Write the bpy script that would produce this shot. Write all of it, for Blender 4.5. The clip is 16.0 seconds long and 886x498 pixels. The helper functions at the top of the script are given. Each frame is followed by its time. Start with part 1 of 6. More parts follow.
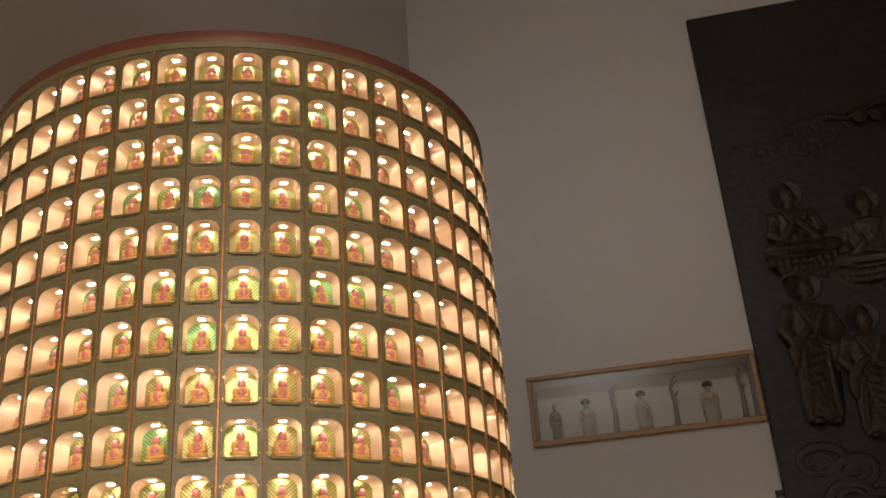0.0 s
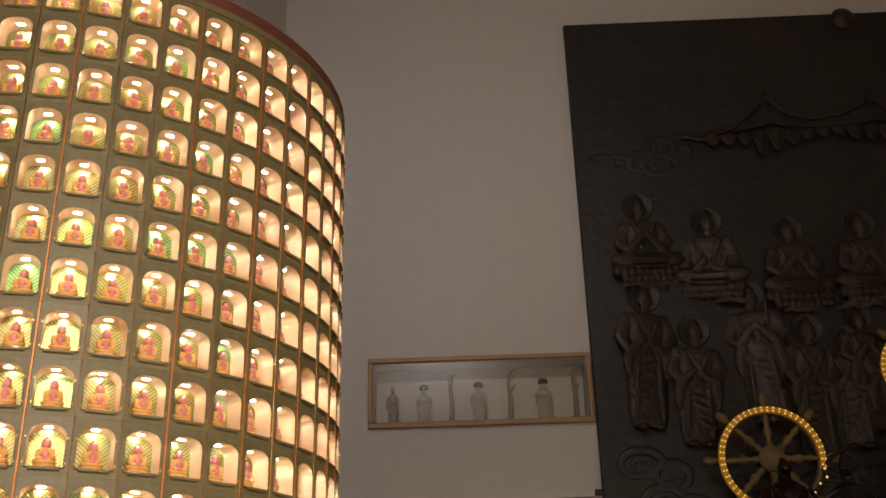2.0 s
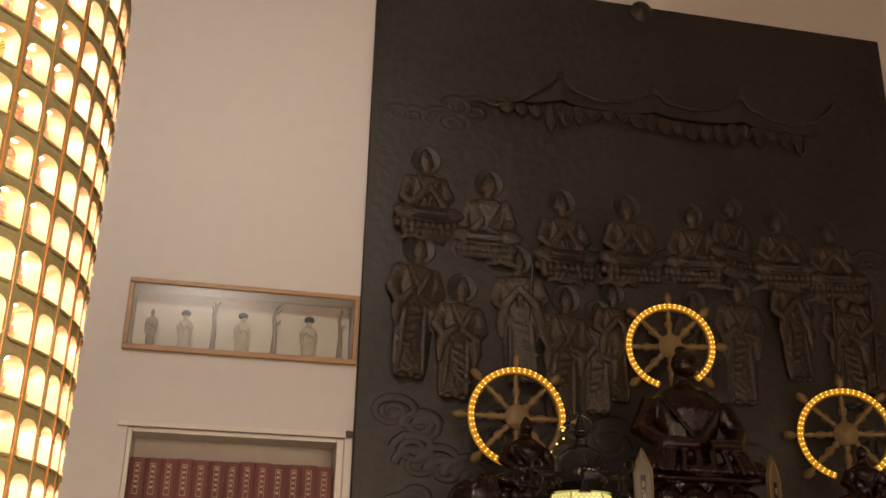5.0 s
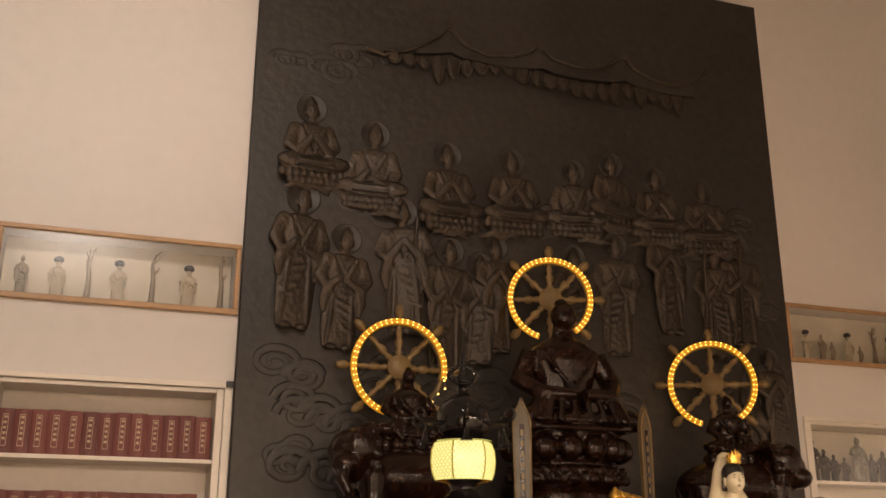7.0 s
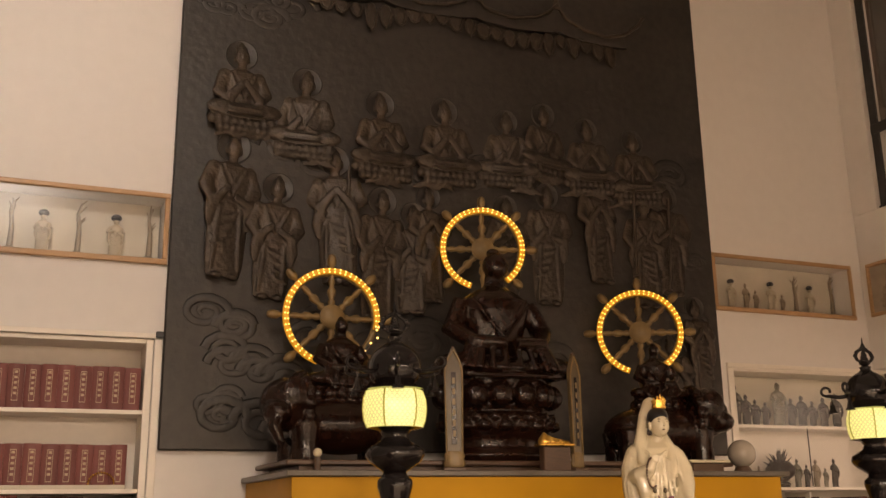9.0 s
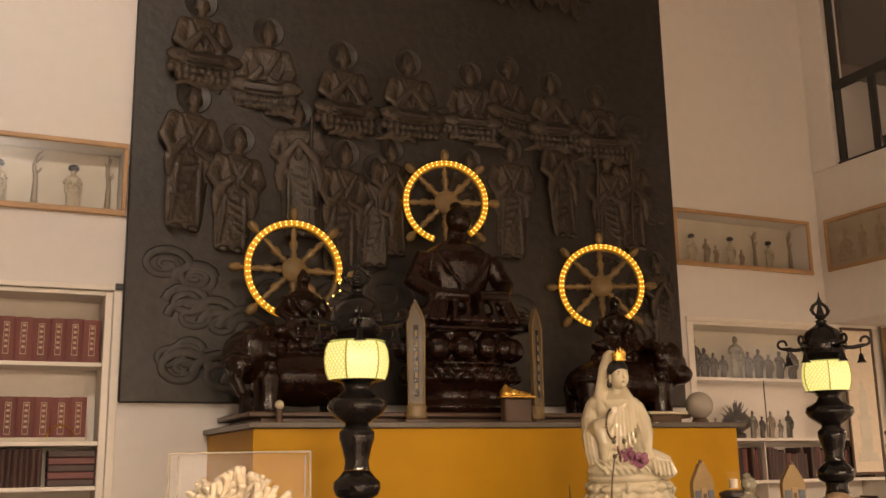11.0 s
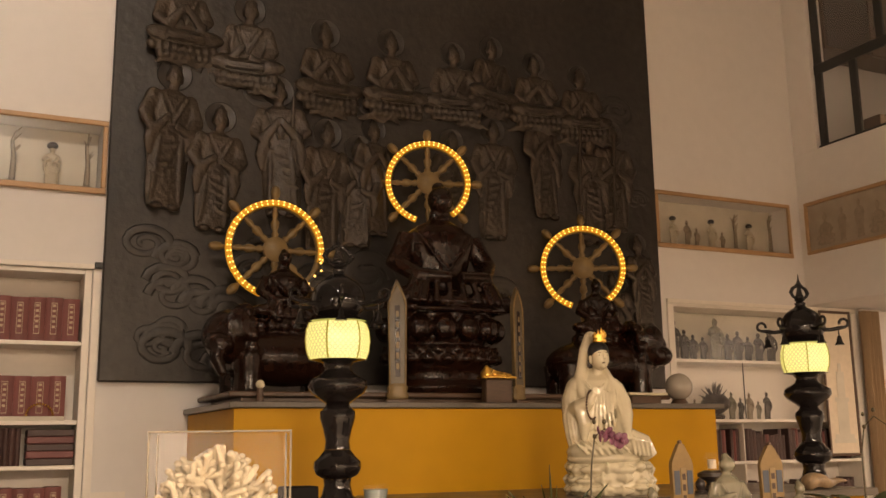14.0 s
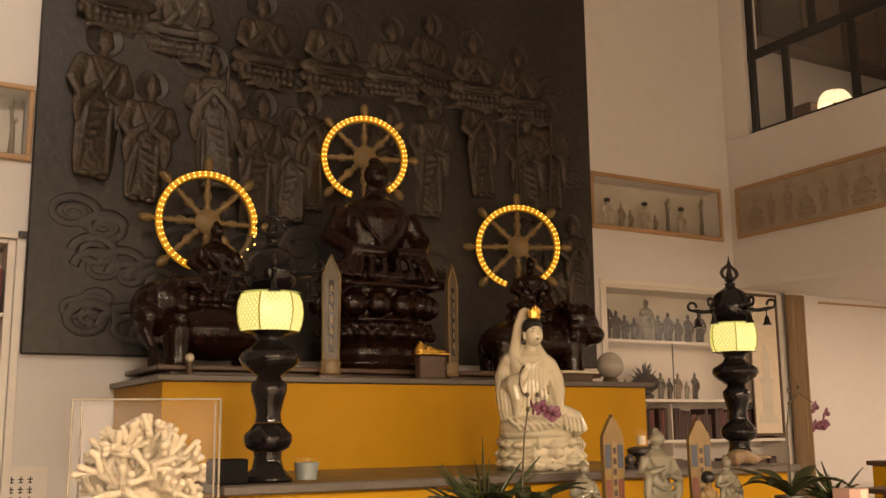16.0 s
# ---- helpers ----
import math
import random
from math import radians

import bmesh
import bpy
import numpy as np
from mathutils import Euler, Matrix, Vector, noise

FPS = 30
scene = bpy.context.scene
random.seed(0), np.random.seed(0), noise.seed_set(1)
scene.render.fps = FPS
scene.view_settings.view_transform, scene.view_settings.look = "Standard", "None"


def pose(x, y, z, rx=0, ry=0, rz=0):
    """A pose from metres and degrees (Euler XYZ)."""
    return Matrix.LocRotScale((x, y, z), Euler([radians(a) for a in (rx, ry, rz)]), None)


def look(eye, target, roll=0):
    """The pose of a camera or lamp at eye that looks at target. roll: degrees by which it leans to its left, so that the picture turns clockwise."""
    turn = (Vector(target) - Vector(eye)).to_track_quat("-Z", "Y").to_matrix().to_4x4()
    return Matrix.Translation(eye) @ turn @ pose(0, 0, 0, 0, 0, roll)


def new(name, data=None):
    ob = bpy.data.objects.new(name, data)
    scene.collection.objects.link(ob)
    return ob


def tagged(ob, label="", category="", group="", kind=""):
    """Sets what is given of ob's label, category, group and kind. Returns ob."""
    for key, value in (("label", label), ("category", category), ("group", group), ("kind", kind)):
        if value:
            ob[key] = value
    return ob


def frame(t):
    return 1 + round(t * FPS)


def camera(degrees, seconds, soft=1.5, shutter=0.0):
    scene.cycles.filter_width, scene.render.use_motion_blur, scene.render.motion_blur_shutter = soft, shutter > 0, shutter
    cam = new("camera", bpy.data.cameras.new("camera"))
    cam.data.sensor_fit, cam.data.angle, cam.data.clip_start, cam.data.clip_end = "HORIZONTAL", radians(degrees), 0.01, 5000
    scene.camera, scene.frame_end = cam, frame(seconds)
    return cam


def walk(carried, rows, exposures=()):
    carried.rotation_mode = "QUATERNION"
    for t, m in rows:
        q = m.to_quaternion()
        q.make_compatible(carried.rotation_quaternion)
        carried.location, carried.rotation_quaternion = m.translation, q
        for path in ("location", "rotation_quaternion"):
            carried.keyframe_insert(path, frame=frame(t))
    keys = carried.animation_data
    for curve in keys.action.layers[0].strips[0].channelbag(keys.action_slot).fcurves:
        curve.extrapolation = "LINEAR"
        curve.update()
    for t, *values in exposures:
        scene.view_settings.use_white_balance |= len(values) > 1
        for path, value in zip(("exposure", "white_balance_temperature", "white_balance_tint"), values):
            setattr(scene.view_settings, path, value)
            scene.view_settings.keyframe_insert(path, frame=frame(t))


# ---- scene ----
cam = camera(47.77, 16.0)
EYE = 1.3
# seconds, x, y, z from the first eye's height, turns about x, y, z
ROWS = [
    (0.0, -0.005, -0.083, 0.026, 114.94, 3.78, 12.29),
    (0.5, -0.003, -0.073, 0.024, 114.75, 3.54, 10.85),
    (1.0, 0.000, -0.053, 0.026, 114.34, 3.01, 8.21),
    (1.5, 0.001, -0.056, 0.023, 113.94, 2.20, 5.44),
    (2.0, 0.005, -0.056, 0.022, 113.49, 1.32, 2.24),
    (2.5, 0.009, -0.053, 0.022, 113.00, 0.50, -0.84),
    (3.0, 0.017, -0.045, 0.020, 112.47, -0.21, -3.61),
    (3.5, 0.025, -0.035, 0.016, 111.90, -0.74, -6.22),
    (4.0, 0.036, -0.035, 0.015, 111.32, -1.17, -8.22),
    (6.5, -0.007, 0.009, -0.002, 108.48, -0.42, -17.58),
    (7.0, -0.001, 0.001, 0.000, 107.69, -0.11, -18.92),
    (7.5, -0.001, -0.004, -0.009, 107.01, 0.18, -20.06),
    (8.0, 0.002, -0.010, -0.008, 106.26, 0.43, -21.05),
    (8.5, 0.006, -0.009, -0.008, 105.57, 0.67, -21.83),
    (9.0, 0.011, -0.008, -0.009, 104.85, 0.84, -22.54),
    (9.5, 0.013, -0.007, -0.010, 104.06, 0.96, -23.22),
    (10.0, 0.022, -0.003, -0.011, 103.25, 0.99, -23.78),
    (12.5, 0.019, 0.012, -0.011, 101.58, 1.08, -25.25),
    (13.0, 0.018, 0.010, -0.015, 101.48, 1.07, -25.28),
    (13.5, 0.025, 0.012, -0.015, 101.36, 0.99, -25.38),
    (14.0, 0.026, 0.014, -0.016, 101.11, 0.88, -25.72),
    (14.5, 0.028, 0.023, -0.021, 100.87, 0.70, -26.43),
    (15.0, 0.033, 0.031, -0.028, 100.56, 0.65, -27.47),
    (15.5, 0.034, 0.041, -0.034, 100.26, 0.52, -28.67),
    (16.0, 0.041, 0.058, -0.057, 100.09, 0.57, -29.58),
]
EXPOSURES = [(0.0, -1.02, 6300, 10), (1.0, -1.02, 6300, 10), (2.0, -0.78, 6400, 10), (3.0, -0.4, 6600, 10), (4.0, 0.06, 6900, 12), (6.5, 0.88, 7200, 14), (9.0, 0.92, 7300, 14), (16.0, 0.86, 7600, 12)]
walk(cam, [(t, pose(x, y, EYE + z, a, b, c)) for t, x, y, z, a, b, c in ROWS], EXPOSURES)

# ---- light ----
world = bpy.data.worlds.new("night")
world.use_nodes = True
world.node_tree.nodes["Background"].inputs[0].default_value = (0.55, 0.62, 0.8, 1)
world.node_tree.nodes["Background"].inputs[1].default_value = 0.02
scene.world = world


def area_lamp(name, at, target, sx, sy, watts, colour):
    data = bpy.data.lights.new(name, "AREA")
    data.shape, data.size, data.size_y, data.energy, data.color = "RECTANGLE", sx, sy, watts, colour
    ob = new(name, data)
    ob.matrix_world = look(at, target)
    return ob


# the lit panels under the gallery behind the camera
for lx, watts in ((0.6, 420), (3.2, 200), (5.8, 150)):
    area_lamp("gallery_panel_light", (lx, -2.4, 2.96), (lx, -2.39, 0), 1.2, 0.6, watts, (1.0, 0.83, 0.67))
# added fill lamp, unseen, turned to the mural wall to lighten its upper left
area_lamp("added_wall_fill", (-0.6, -1.28, 6.6), (-0.1, 7.0, 4.3), 0.5, 0.2, 18, (1.0, 0.92, 0.85)).data.spread = radians(60)
# unseen lamps, added so that the upstairs room and the aisle are lit
area_lamp("upstairs_light", (8.9, 3.0, 6.4), (8.9, 3.01, 0), 0.6, 1.8, 6, (1.0, 0.8, 0.64))
area_lamp("aisle_light", (8.7, 4.2, 2.49), (8.7, 4.21, 0), 0.5, 1.0, 34, (1.0, 0.8, 0.66))


# ---- materials ----
def material(name, colour, rough=0.5, metal=0.0, grain=30.0, vary=0.12, bump=0.05, stain=0.0, stain_colour=(0.1, 0.08, 0.06), spec=0.5, coat=0.0, per_object=0.0, scale=(1, 1, 1)):
    """A surface with grain and blotches at two scales, relief and uneven gloss."""
    m = bpy.data.materials.new(name)
    m.use_nodes = True
    n, l = m.node_tree.nodes, m.node_tree.links
    b = n["Principled BSDF"]
    geo = n.new("ShaderNodeTexCoord")
    mp = n.new("ShaderNodeMapping")
    mp.inputs["Scale"].default_value = scale
    l.new(geo.outputs["Object"], mp.inputs[0])
    fine, broad = n.new("ShaderNodeTexNoise"), n.new("ShaderNodeTexNoise")
    fine.inputs["Scale"].default_value, fine.inputs["Detail"].default_value = grain, 6
    broad.inputs["Scale"].default_value, broad.inputs["Detail"].default_value = grain / 14, 4
    l.new(mp.outputs[0], fine.inputs["Vector"])
    l.new(mp.outputs[0], broad.inputs["Vector"])
    add = n.new("ShaderNodeMath")
    add.operation = "ADD"
    l.new(fine.outputs[0], add.inputs[0])
    l.new(broad.outputs[0], add.inputs[1])
    ramp = n.new("ShaderNodeMapRange")
    ramp.inputs["From Min"].default_value, ramp.inputs["From Max"].default_value = 0.65, 1.35
    ramp.inputs["To Min"].default_value, ramp.inputs["To Max"].default_value = 1 - vary, 1 + vary
    l.new(add.outputs[0], ramp.inputs[0])
    mul = n.new("ShaderNodeVectorMath")
    mul.operation = "SCALE"
    mul.inputs[0].default_value = colour
    last = ramp.outputs[0]
    if per_object:
        info = n.new("ShaderNodeObjectInfo")
        r2 = n.new("ShaderNodeMapRange")
        r2.inputs["To Min"].default_value, r2.inputs["To Max"].default_value = 1 - per_object, 1 + per_object
        l.new(info.outputs["Random"], r2.inputs[0])
        m2 = n.new("ShaderNodeMath")
        m2.operation = "MULTIPLY"
        l.new(last, m2.inputs[0])
        l.new(r2.outputs[0], m2.inputs[1])
        last = m2.outputs[0]
    l.new(last, mul.inputs["Scale"])
    out = mul.outputs[0]
    if stain:
        sm = n.new("ShaderNodeMapRange")
        sm.inputs["From Min"].default_value, sm.inputs["From Max"].default_value = 0.52, 0.72
        sm.inputs["To Max"].default_value = stain
        l.new(broad.outputs[0], sm.inputs[0])
        mix = n.new("ShaderNodeMix")
        mix.data_type = "RGBA"
        mix.inputs["B"].default_value = (*stain_colour, 1)
        l.new(sm.outputs[0], mix.inputs["Factor"])
        l.new(out, mix.inputs["A"])
        out = mix.outputs["Result"]
    l.new(out, b.inputs["Base Color"])
    rr = n.new("ShaderNodeMapRange")
    rr.inputs["From Min"].default_value, rr.inputs["From Max"].default_value = 0.3, 0.7
    rr.inputs["To Min"].default_value, rr.inputs["To Max"].default_value = max(0.02, rough * 0.8), min(1, rough * 1.2)
    l.new(broad.outputs[0], rr.inputs[0])
    l.new(rr.outputs[0], b.inputs["Roughness"])
    b.inputs["Metallic"].default_value = metal
    b.inputs["Specular IOR Level"].default_value = spec
    b.inputs["Coat Weight"].default_value = coat
    b.inputs["Coat Roughness"].default_value = 0.08
    if bump:
        bp = n.new("ShaderNodeBump")
        bp.inputs["Strength"].default_value, bp.inputs["Distance"].default_value = min(1, bump * 4), bump * 0.02
        l.new(fine.outputs[0], bp.inputs["Height"])
        l.new(bp.outputs[0], b.inputs["Normal"])
    return m


def glowing(name, colour, strength, base=(0.8, 0.8, 0.8)):
    m = bpy.data.materials.new(name)
    m.use_nodes = True
    b = m.node_tree.nodes["Principled BSDF"]
    b.inputs["Base Color"].default_value = (*base, 1)
    b.inputs["Emission Color"].default_value = (*colour, 1)
    b.inputs["Emission Strength"].default_value = strength
    return m


def glass(name, tint=(0.97, 0.99, 0.98), rough=0.02):
    m = bpy.data.materials.new(name)
    m.use_nodes = True
    b = m.node_tree.nodes["Principled BSDF"]
    b.inputs["Base Color"].default_value = (*tint, 1)
    b.inputs["Roughness"].default_value = rough
    b.inputs["Transmission Weight"].default_value = 1
    b.inputs["IOR"].default_value = 1.45
    return m


def thin_pane(name, gloss=0.08, cloud=0.0, rough=0.03):
    """A thin pane: mostly clear, a little mirror, a film of dust."""
    m = bpy.data.materials.new(name)
    m.use_nodes = True
    n, l = m.node_tree.nodes, m.node_tree.links
    n.remove(n["Principled BSDF"])
    clear, shine, dust = n.new("ShaderNodeBsdfTransparent"), n.new("ShaderNodeBsdfGlossy"), n.new("ShaderNodeBsdfDiffuse")
    shine.inputs["Roughness"].default_value = rough
    dust.inputs["Color"].default_value = (0.7, 0.66, 0.6, 1)
    mix, mix2 = n.new("ShaderNodeMixShader"), n.new("ShaderNodeMixShader")
    mix2.inputs[0].default_value = cloud
    l.new(clear.outputs[0], mix2.inputs[1])
    l.new(dust.outputs[0], mix2.inputs[2])
    mix.inputs[0].default_value = gloss / 2
    l.new(mix2.outputs[0], mix.inputs[1])
    l.new(shine.outputs[0], mix.inputs[2])
    l.new(mix.outputs[0], n["Material Output"].inputs[0])
    return m


def foil_material():
    """Holographic gold foil with chevron stripes; its shifting sheen is painted as random hues from gold to green and
    blue.
    """
    m = bpy.data.materials.new("hologram_foil")
    m.use_nodes = True
    n, l = m.node_tree.nodes, m.node_tree.links
    b = n["Principled BSDF"]
    co, info = n.new("ShaderNodeTexCoord"), n.new("ShaderNodeObjectInfo")
    sep = n.new("ShaderNodeSeparateXYZ")
    l.new(co.outputs["Object"], sep.inputs[0])

    def op(kind, a, c=None):
        o = n.new("ShaderNodeMath")
        o.operation = kind
        for i, v in enumerate((a, c)):
            if isinstance(v, (int, float)):
                o.inputs[i].default_value = v
            elif v is not None:
                l.new(v, o.inputs[i])
        return o.outputs[0]
    slope = op("SUBTRACT", sep.outputs["Z"], op("MULTIPLY", op("ABSOLUTE", sep.outputs["X"]), 0.9))
    band = op("FRACT", op("MULTIPLY", slope, 165.0))
    ramp = n.new("ShaderNodeValToRGB")
    r = ramp.color_ramp
    r.elements[0].position, r.elements[0].color = 0.0, (0.5, 0.33, 0.04, 1)
    r.elements[1].position, r.elements[1].color = 0.8, (0.58, 0.42, 0.1, 1)
    for p, c in ((0.42, (0.5, 0.34, 0.04, 1)), (0.48, (0.03, 0.17, 0.1, 1)), (0.72, (0.05, 0.22, 0.12, 1))):
        e = r.elements.new(p)
        e.color = c
    l.new(band, ramp.inputs[0])
    hue = n.new("ShaderNodeHueSaturation")
    spot = n.new("ShaderNodeTexNoise")
    spot.inputs["Scale"].default_value = 40
    l.new(co.outputs["Object"], spot.inputs["Vector"])
    shift = op("ADD", 0.455, op("MULTIPLY", op("ADD", op("MULTIPLY", op("POWER", info.outputs["Random"], 4.0), 1.8), op("MULTIPLY", spot.outputs[0], 1.0)), 0.08))
    l.new(shift, hue.inputs["Hue"])
    hue.inputs["Saturation"].default_value = 0.9
    l.new(ramp.outputs[0], hue.inputs["Color"])
    l.new(hue.outputs[0], b.inputs["Base Color"])
    b.inputs["Metallic"].default_value, b.inputs["Roughness"].default_value = 0.55, 0.32
    return m


def shade_material():
    """Lit pierced porcelain: a lattice of small rings and flowers, glowing from inside."""
    m = bpy.data.materials.new("lit_pierced_shade")
    m.use_nodes = True
    n, l = m.node_tree.nodes, m.node_tree.links
    b = n["Principled BSDF"]
    co = n.new("ShaderNodeTexCoord")
    sep = n.new("ShaderNodeSeparateXYZ")
    l.new(co.outputs["Object"], sep.inputs[0])

    def op(kind, a, c=None):
        o = n.new("ShaderNodeMath")
        o.operation = kind
        for i, v in enumerate((a, c)):
            if isinstance(v, (int, float)):
                o.inputs[i].default_value = v
            elif v is not None:
                l.new(v, o.inputs[i])
        return o.outputs[0]
    u = op("SUBTRACT", op("FRACT", op("MULTIPLY", op("ARCTAN2", sep.outputs["Y"], sep.outputs["X"]), 18 / math.pi)), 0.5)
    w = op("SUBTRACT", op("FRACT", op("MULTIPLY", sep.outputs["Z"], 34.0)), 0.5)
    far = op("SQRT", op("ADD", op("MULTIPLY", u, u), op("MULTIPLY", w, w)))
    lattice = op("ABSOLUTE", op("SUBTRACT", far, 0.37))
    ramp = n.new("ShaderNodeValToRGB")
    r = ramp.color_ramp
    r.elements[0].position, r.elements[0].color = 0.07, (0.26, 0.26, 0.02, 1)
    r.elements[1].position, r.elements[1].color = 0.13, (0.86, 0.8, 0.26, 1)
    l.new(lattice, ramp.inputs[0])
    b.inputs["Base Color"].default_value = (0.5, 0.5, 0.4, 1)
    b.inputs["Roughness"].default_value = 0.3
    l.new(ramp.outputs[0], b.inputs["Emission Color"])
    b.inputs["Emission Strength"].default_value = 0.62
    return m


PLASTER = material("warm_white_plaster", (0.70, 0.665, 0.635), 0.75, grain=9, vary=0.035, bump=0.03, stain=0.12, stain_colour=(0.6, 0.54, 0.49))
CEILING = material("ceiling_paint", (0.7, 0.68, 0.65), 0.8, grain=12, vary=0.03, bump=0.02)
FLOOR = material("polished_stone_floor", (0.32, 0.275, 0.235), 0.22, grain=8, vary=0.15, bump=0.01)
BRONZE = material("dark_bronze_relief", (0.046, 0.034, 0.024), 0.36, metal=0.35, grain=26, vary=0.45, bump=0.5, stain=0.4, stain_colour=(0.07, 0.043, 0.02))
BOARD = material("dark_bronze_board", (0.036, 0.0305, 0.026), 0.46, metal=0.3, grain=14, vary=0.35, bump=0.3)
LACQUER = material("red_brown_lacquer", (0.016, 0.0058, 0.0034), 0.2, grain=26, vary=0.5, bump=0.2, coat=0.1, spec=0.25)
DARK_WOOD = material("dark_brown_wood", (0.085, 0.045, 0.026), 0.4, grain=20, vary=0.3, bump=0.1, scale=(1, 6, 6))
GLAZE = material("black_glaze", (0.01, 0.008, 0.008), 0.06, spec=0.32, grain=12, vary=0.25, bump=0.003, coat=0.05)
OCHRE = material("ochre_yellow_paint", (0.5, 0.25, 0.007), 0.6, spec=0.25, grain=6, vary=0.07, bump=0.02, stain=0.12, stain_colour=(0.45, 0.2, 0.03))
SLAB = material("grey_stone_slab", (0.115, 0.095, 0.078), 0.35, grain=50, vary=0.2, bump=0.04)
PORCELAIN = material("white_porcelain", (0.6, 0.53, 0.38), 0.12, grain=9, vary=0.07, bump=0.008, coat=0.8, stain=0.2, stain_colour=(0.62, 0.5, 0.34))
JADE = material("pale_crystal_jade", (0.27, 0.25, 0.185), 0.1, grain=14, vary=0.12, bump=0.01, coat=0.5)
JADE.node_tree.nodes["Principled BSDF"].inputs["Transmission Weight"].default_value = 0.45
WHITE_PAINT = material("white_cabinet_paint", (0.76, 0.7, 0.62), 0.45, grain=16, vary=0.05, bump=0.02)
FRAME_WOOD = material("tan_pine_frame", (0.43, 0.26, 0.13), 0.45, grain=14, vary=0.18, bump=0.06, scale=(1, 5, 5))
CASE_BACK = material("grey_green_case_lining", (0.6, 0.55, 0.45), 0.7, grain=5, vary=0.16, bump=0.01, stain=0.4, stain_colour=(0.42, 0.37, 0.29))
BOOK = material("maroon_book_cloth", (0.17, 0.05, 0.045), 0.55, grain=40, vary=0.12, bump=0.05, per_object=0.18)
BOOK_DARK = material("dark_brown_book_cloth", (0.07, 0.035, 0.03), 0.55, grain=40, vary=0.12, bump=0.05, per_object=0.2)
PAPER = material("aged_paper", (0.7, 0.6, 0.46), 0.7, grain=20, vary=0.08, bump=0.02)
GOLD = material("gilded_metal", (0.75, 0.45, 0.1), 0.28, metal=0.9, grain=25, vary=0.15, bump=0.06)
FADED_GILT = material("faded_gilt", (0.46, 0.33, 0.22), 0.5, grain=40, vary=0.25, bump=0.02)
GOLD_WOOD = material("gold_painted_wood", (0.19, 0.125, 0.05), 0.42, metal=0.1, grain=25, vary=0.2, bump=0.06)
BLACK_HAIR = material("black_painted_hair", (0.012, 0.01, 0.01), 0.35, grain=60, vary=0.2, bump=0.1)
STEEL = material("black_window_steel", (0.02, 0.018, 0.017), 0.4, grain=30, vary=0.2, bump=0.02)
NICHE_PLATE = material("dark_olive_niche_plate", (0.175, 0.152, 0.07), 0.45, metal=0.0, grain=60, vary=0.25, bump=0.06, per_object=0.1)
NICHE_WALL = material("pale_peach_niche_lining", (0.86, 0.61, 0.37), 0.5, grain=60, vary=0.05, bump=0.01)
SEAM = material("copper_orange_seam", (0.55, 0.2, 0.05), 0.35, metal=0.5, grain=60, vary=0.2, bump=0.03)
COPPER = material("red_copper_cornice", (0.17, 0.058, 0.04), 0.45, metal=0.2, grain=10, vary=0.2, bump=0.05)
PINK = material("pink_painted_resin", (0.72, 0.26, 0.24), 0.4, grain=60, vary=0.08, bump=0.01)
ROBE = material("yellow_painted_resin", (0.85, 0.5, 0.16), 0.4, grain=60, vary=0.08, bump=0.01)
CORAL = material("bleached_coral", (0.62, 0.53, 0.38), 0.7, grain=70, vary=0.12, bump=0.25)
LEAF = material("dark_green_leaf", (0.04, 0.05, 0.018), 0.4, grain=30, vary=0.3, bump=0.03, per_object=0.25)
STEM = material("brown_green_stem", (0.06, 0.045, 0.02), 0.5, grain=40, vary=0.2, bump=0.03)
ORCHID = material("purple_orchid_petal", (0.13, 0.04, 0.07), 0.5, grain=60, vary=0.25, bump=0.02)
POT = material("dark_ceramic_pot", (0.04, 0.03, 0.028), 0.35, grain=30, vary=0.2, bump=0.03)
TABLET_WOOD = material("tan_tablet_wood", (0.19, 0.12, 0.045), 0.4, grain=30, vary=0.15, bump=0.04)
SLATE_BLUE = material("slate_blue_paint", (0.05, 0.06, 0.08), 0.5, grain=40, vary=0.15, bump=0.02)
INK = material("dark_ink", (0.05, 0.028, 0.02), 0.6, grain=40, vary=0.1, bump=0)
CURTAIN = material("brown_curtain_cloth", (0.36, 0.25, 0.15), 0.7, grain=60, vary=0.2, bump=0.08, scale=(6, 6, 1))
PINK_CARD = material("pale_pink_card", (0.52, 0.32, 0.26), 0.6, grain=20, vary=0.05, bump=0.01)
SHADE = shade_material()
FOIL = foil_material()
ACRYLIC = thin_pane("clear_acrylic", 0.035, 0.002)
# glint of the clear acrylic edges, put into the colour of solid strips
EDGE = material("acrylic_edge_glint", (0.26, 0.22, 0.16), 0.15, grain=30, vary=0.2, bump=0.0)
PANE = thin_pane("cabinet_pane", 0.04, 0.015, 0.25)
WINDOW_PANE = thin_pane("window_pane", 0.10, 0.02)
LED = glowing("white_led", (1.0, 0.9, 0.74), 300.0)
AMBER = glowing("amber_led", (1.0, 0.56, 0.09), 1.7)
RING = glowing("lit_amber_strip", (1.0, 0.44, 0.012), 0.2, (0.4, 0.2, 0.03))
LAMP_SHADE = glowing("lit_paper_shade", (1.0, 0.74, 0.46), 0.72)
PANEL_GLOW = glowing("lit_ceiling_panel", (1.0, 0.75, 0.5), 3.0)


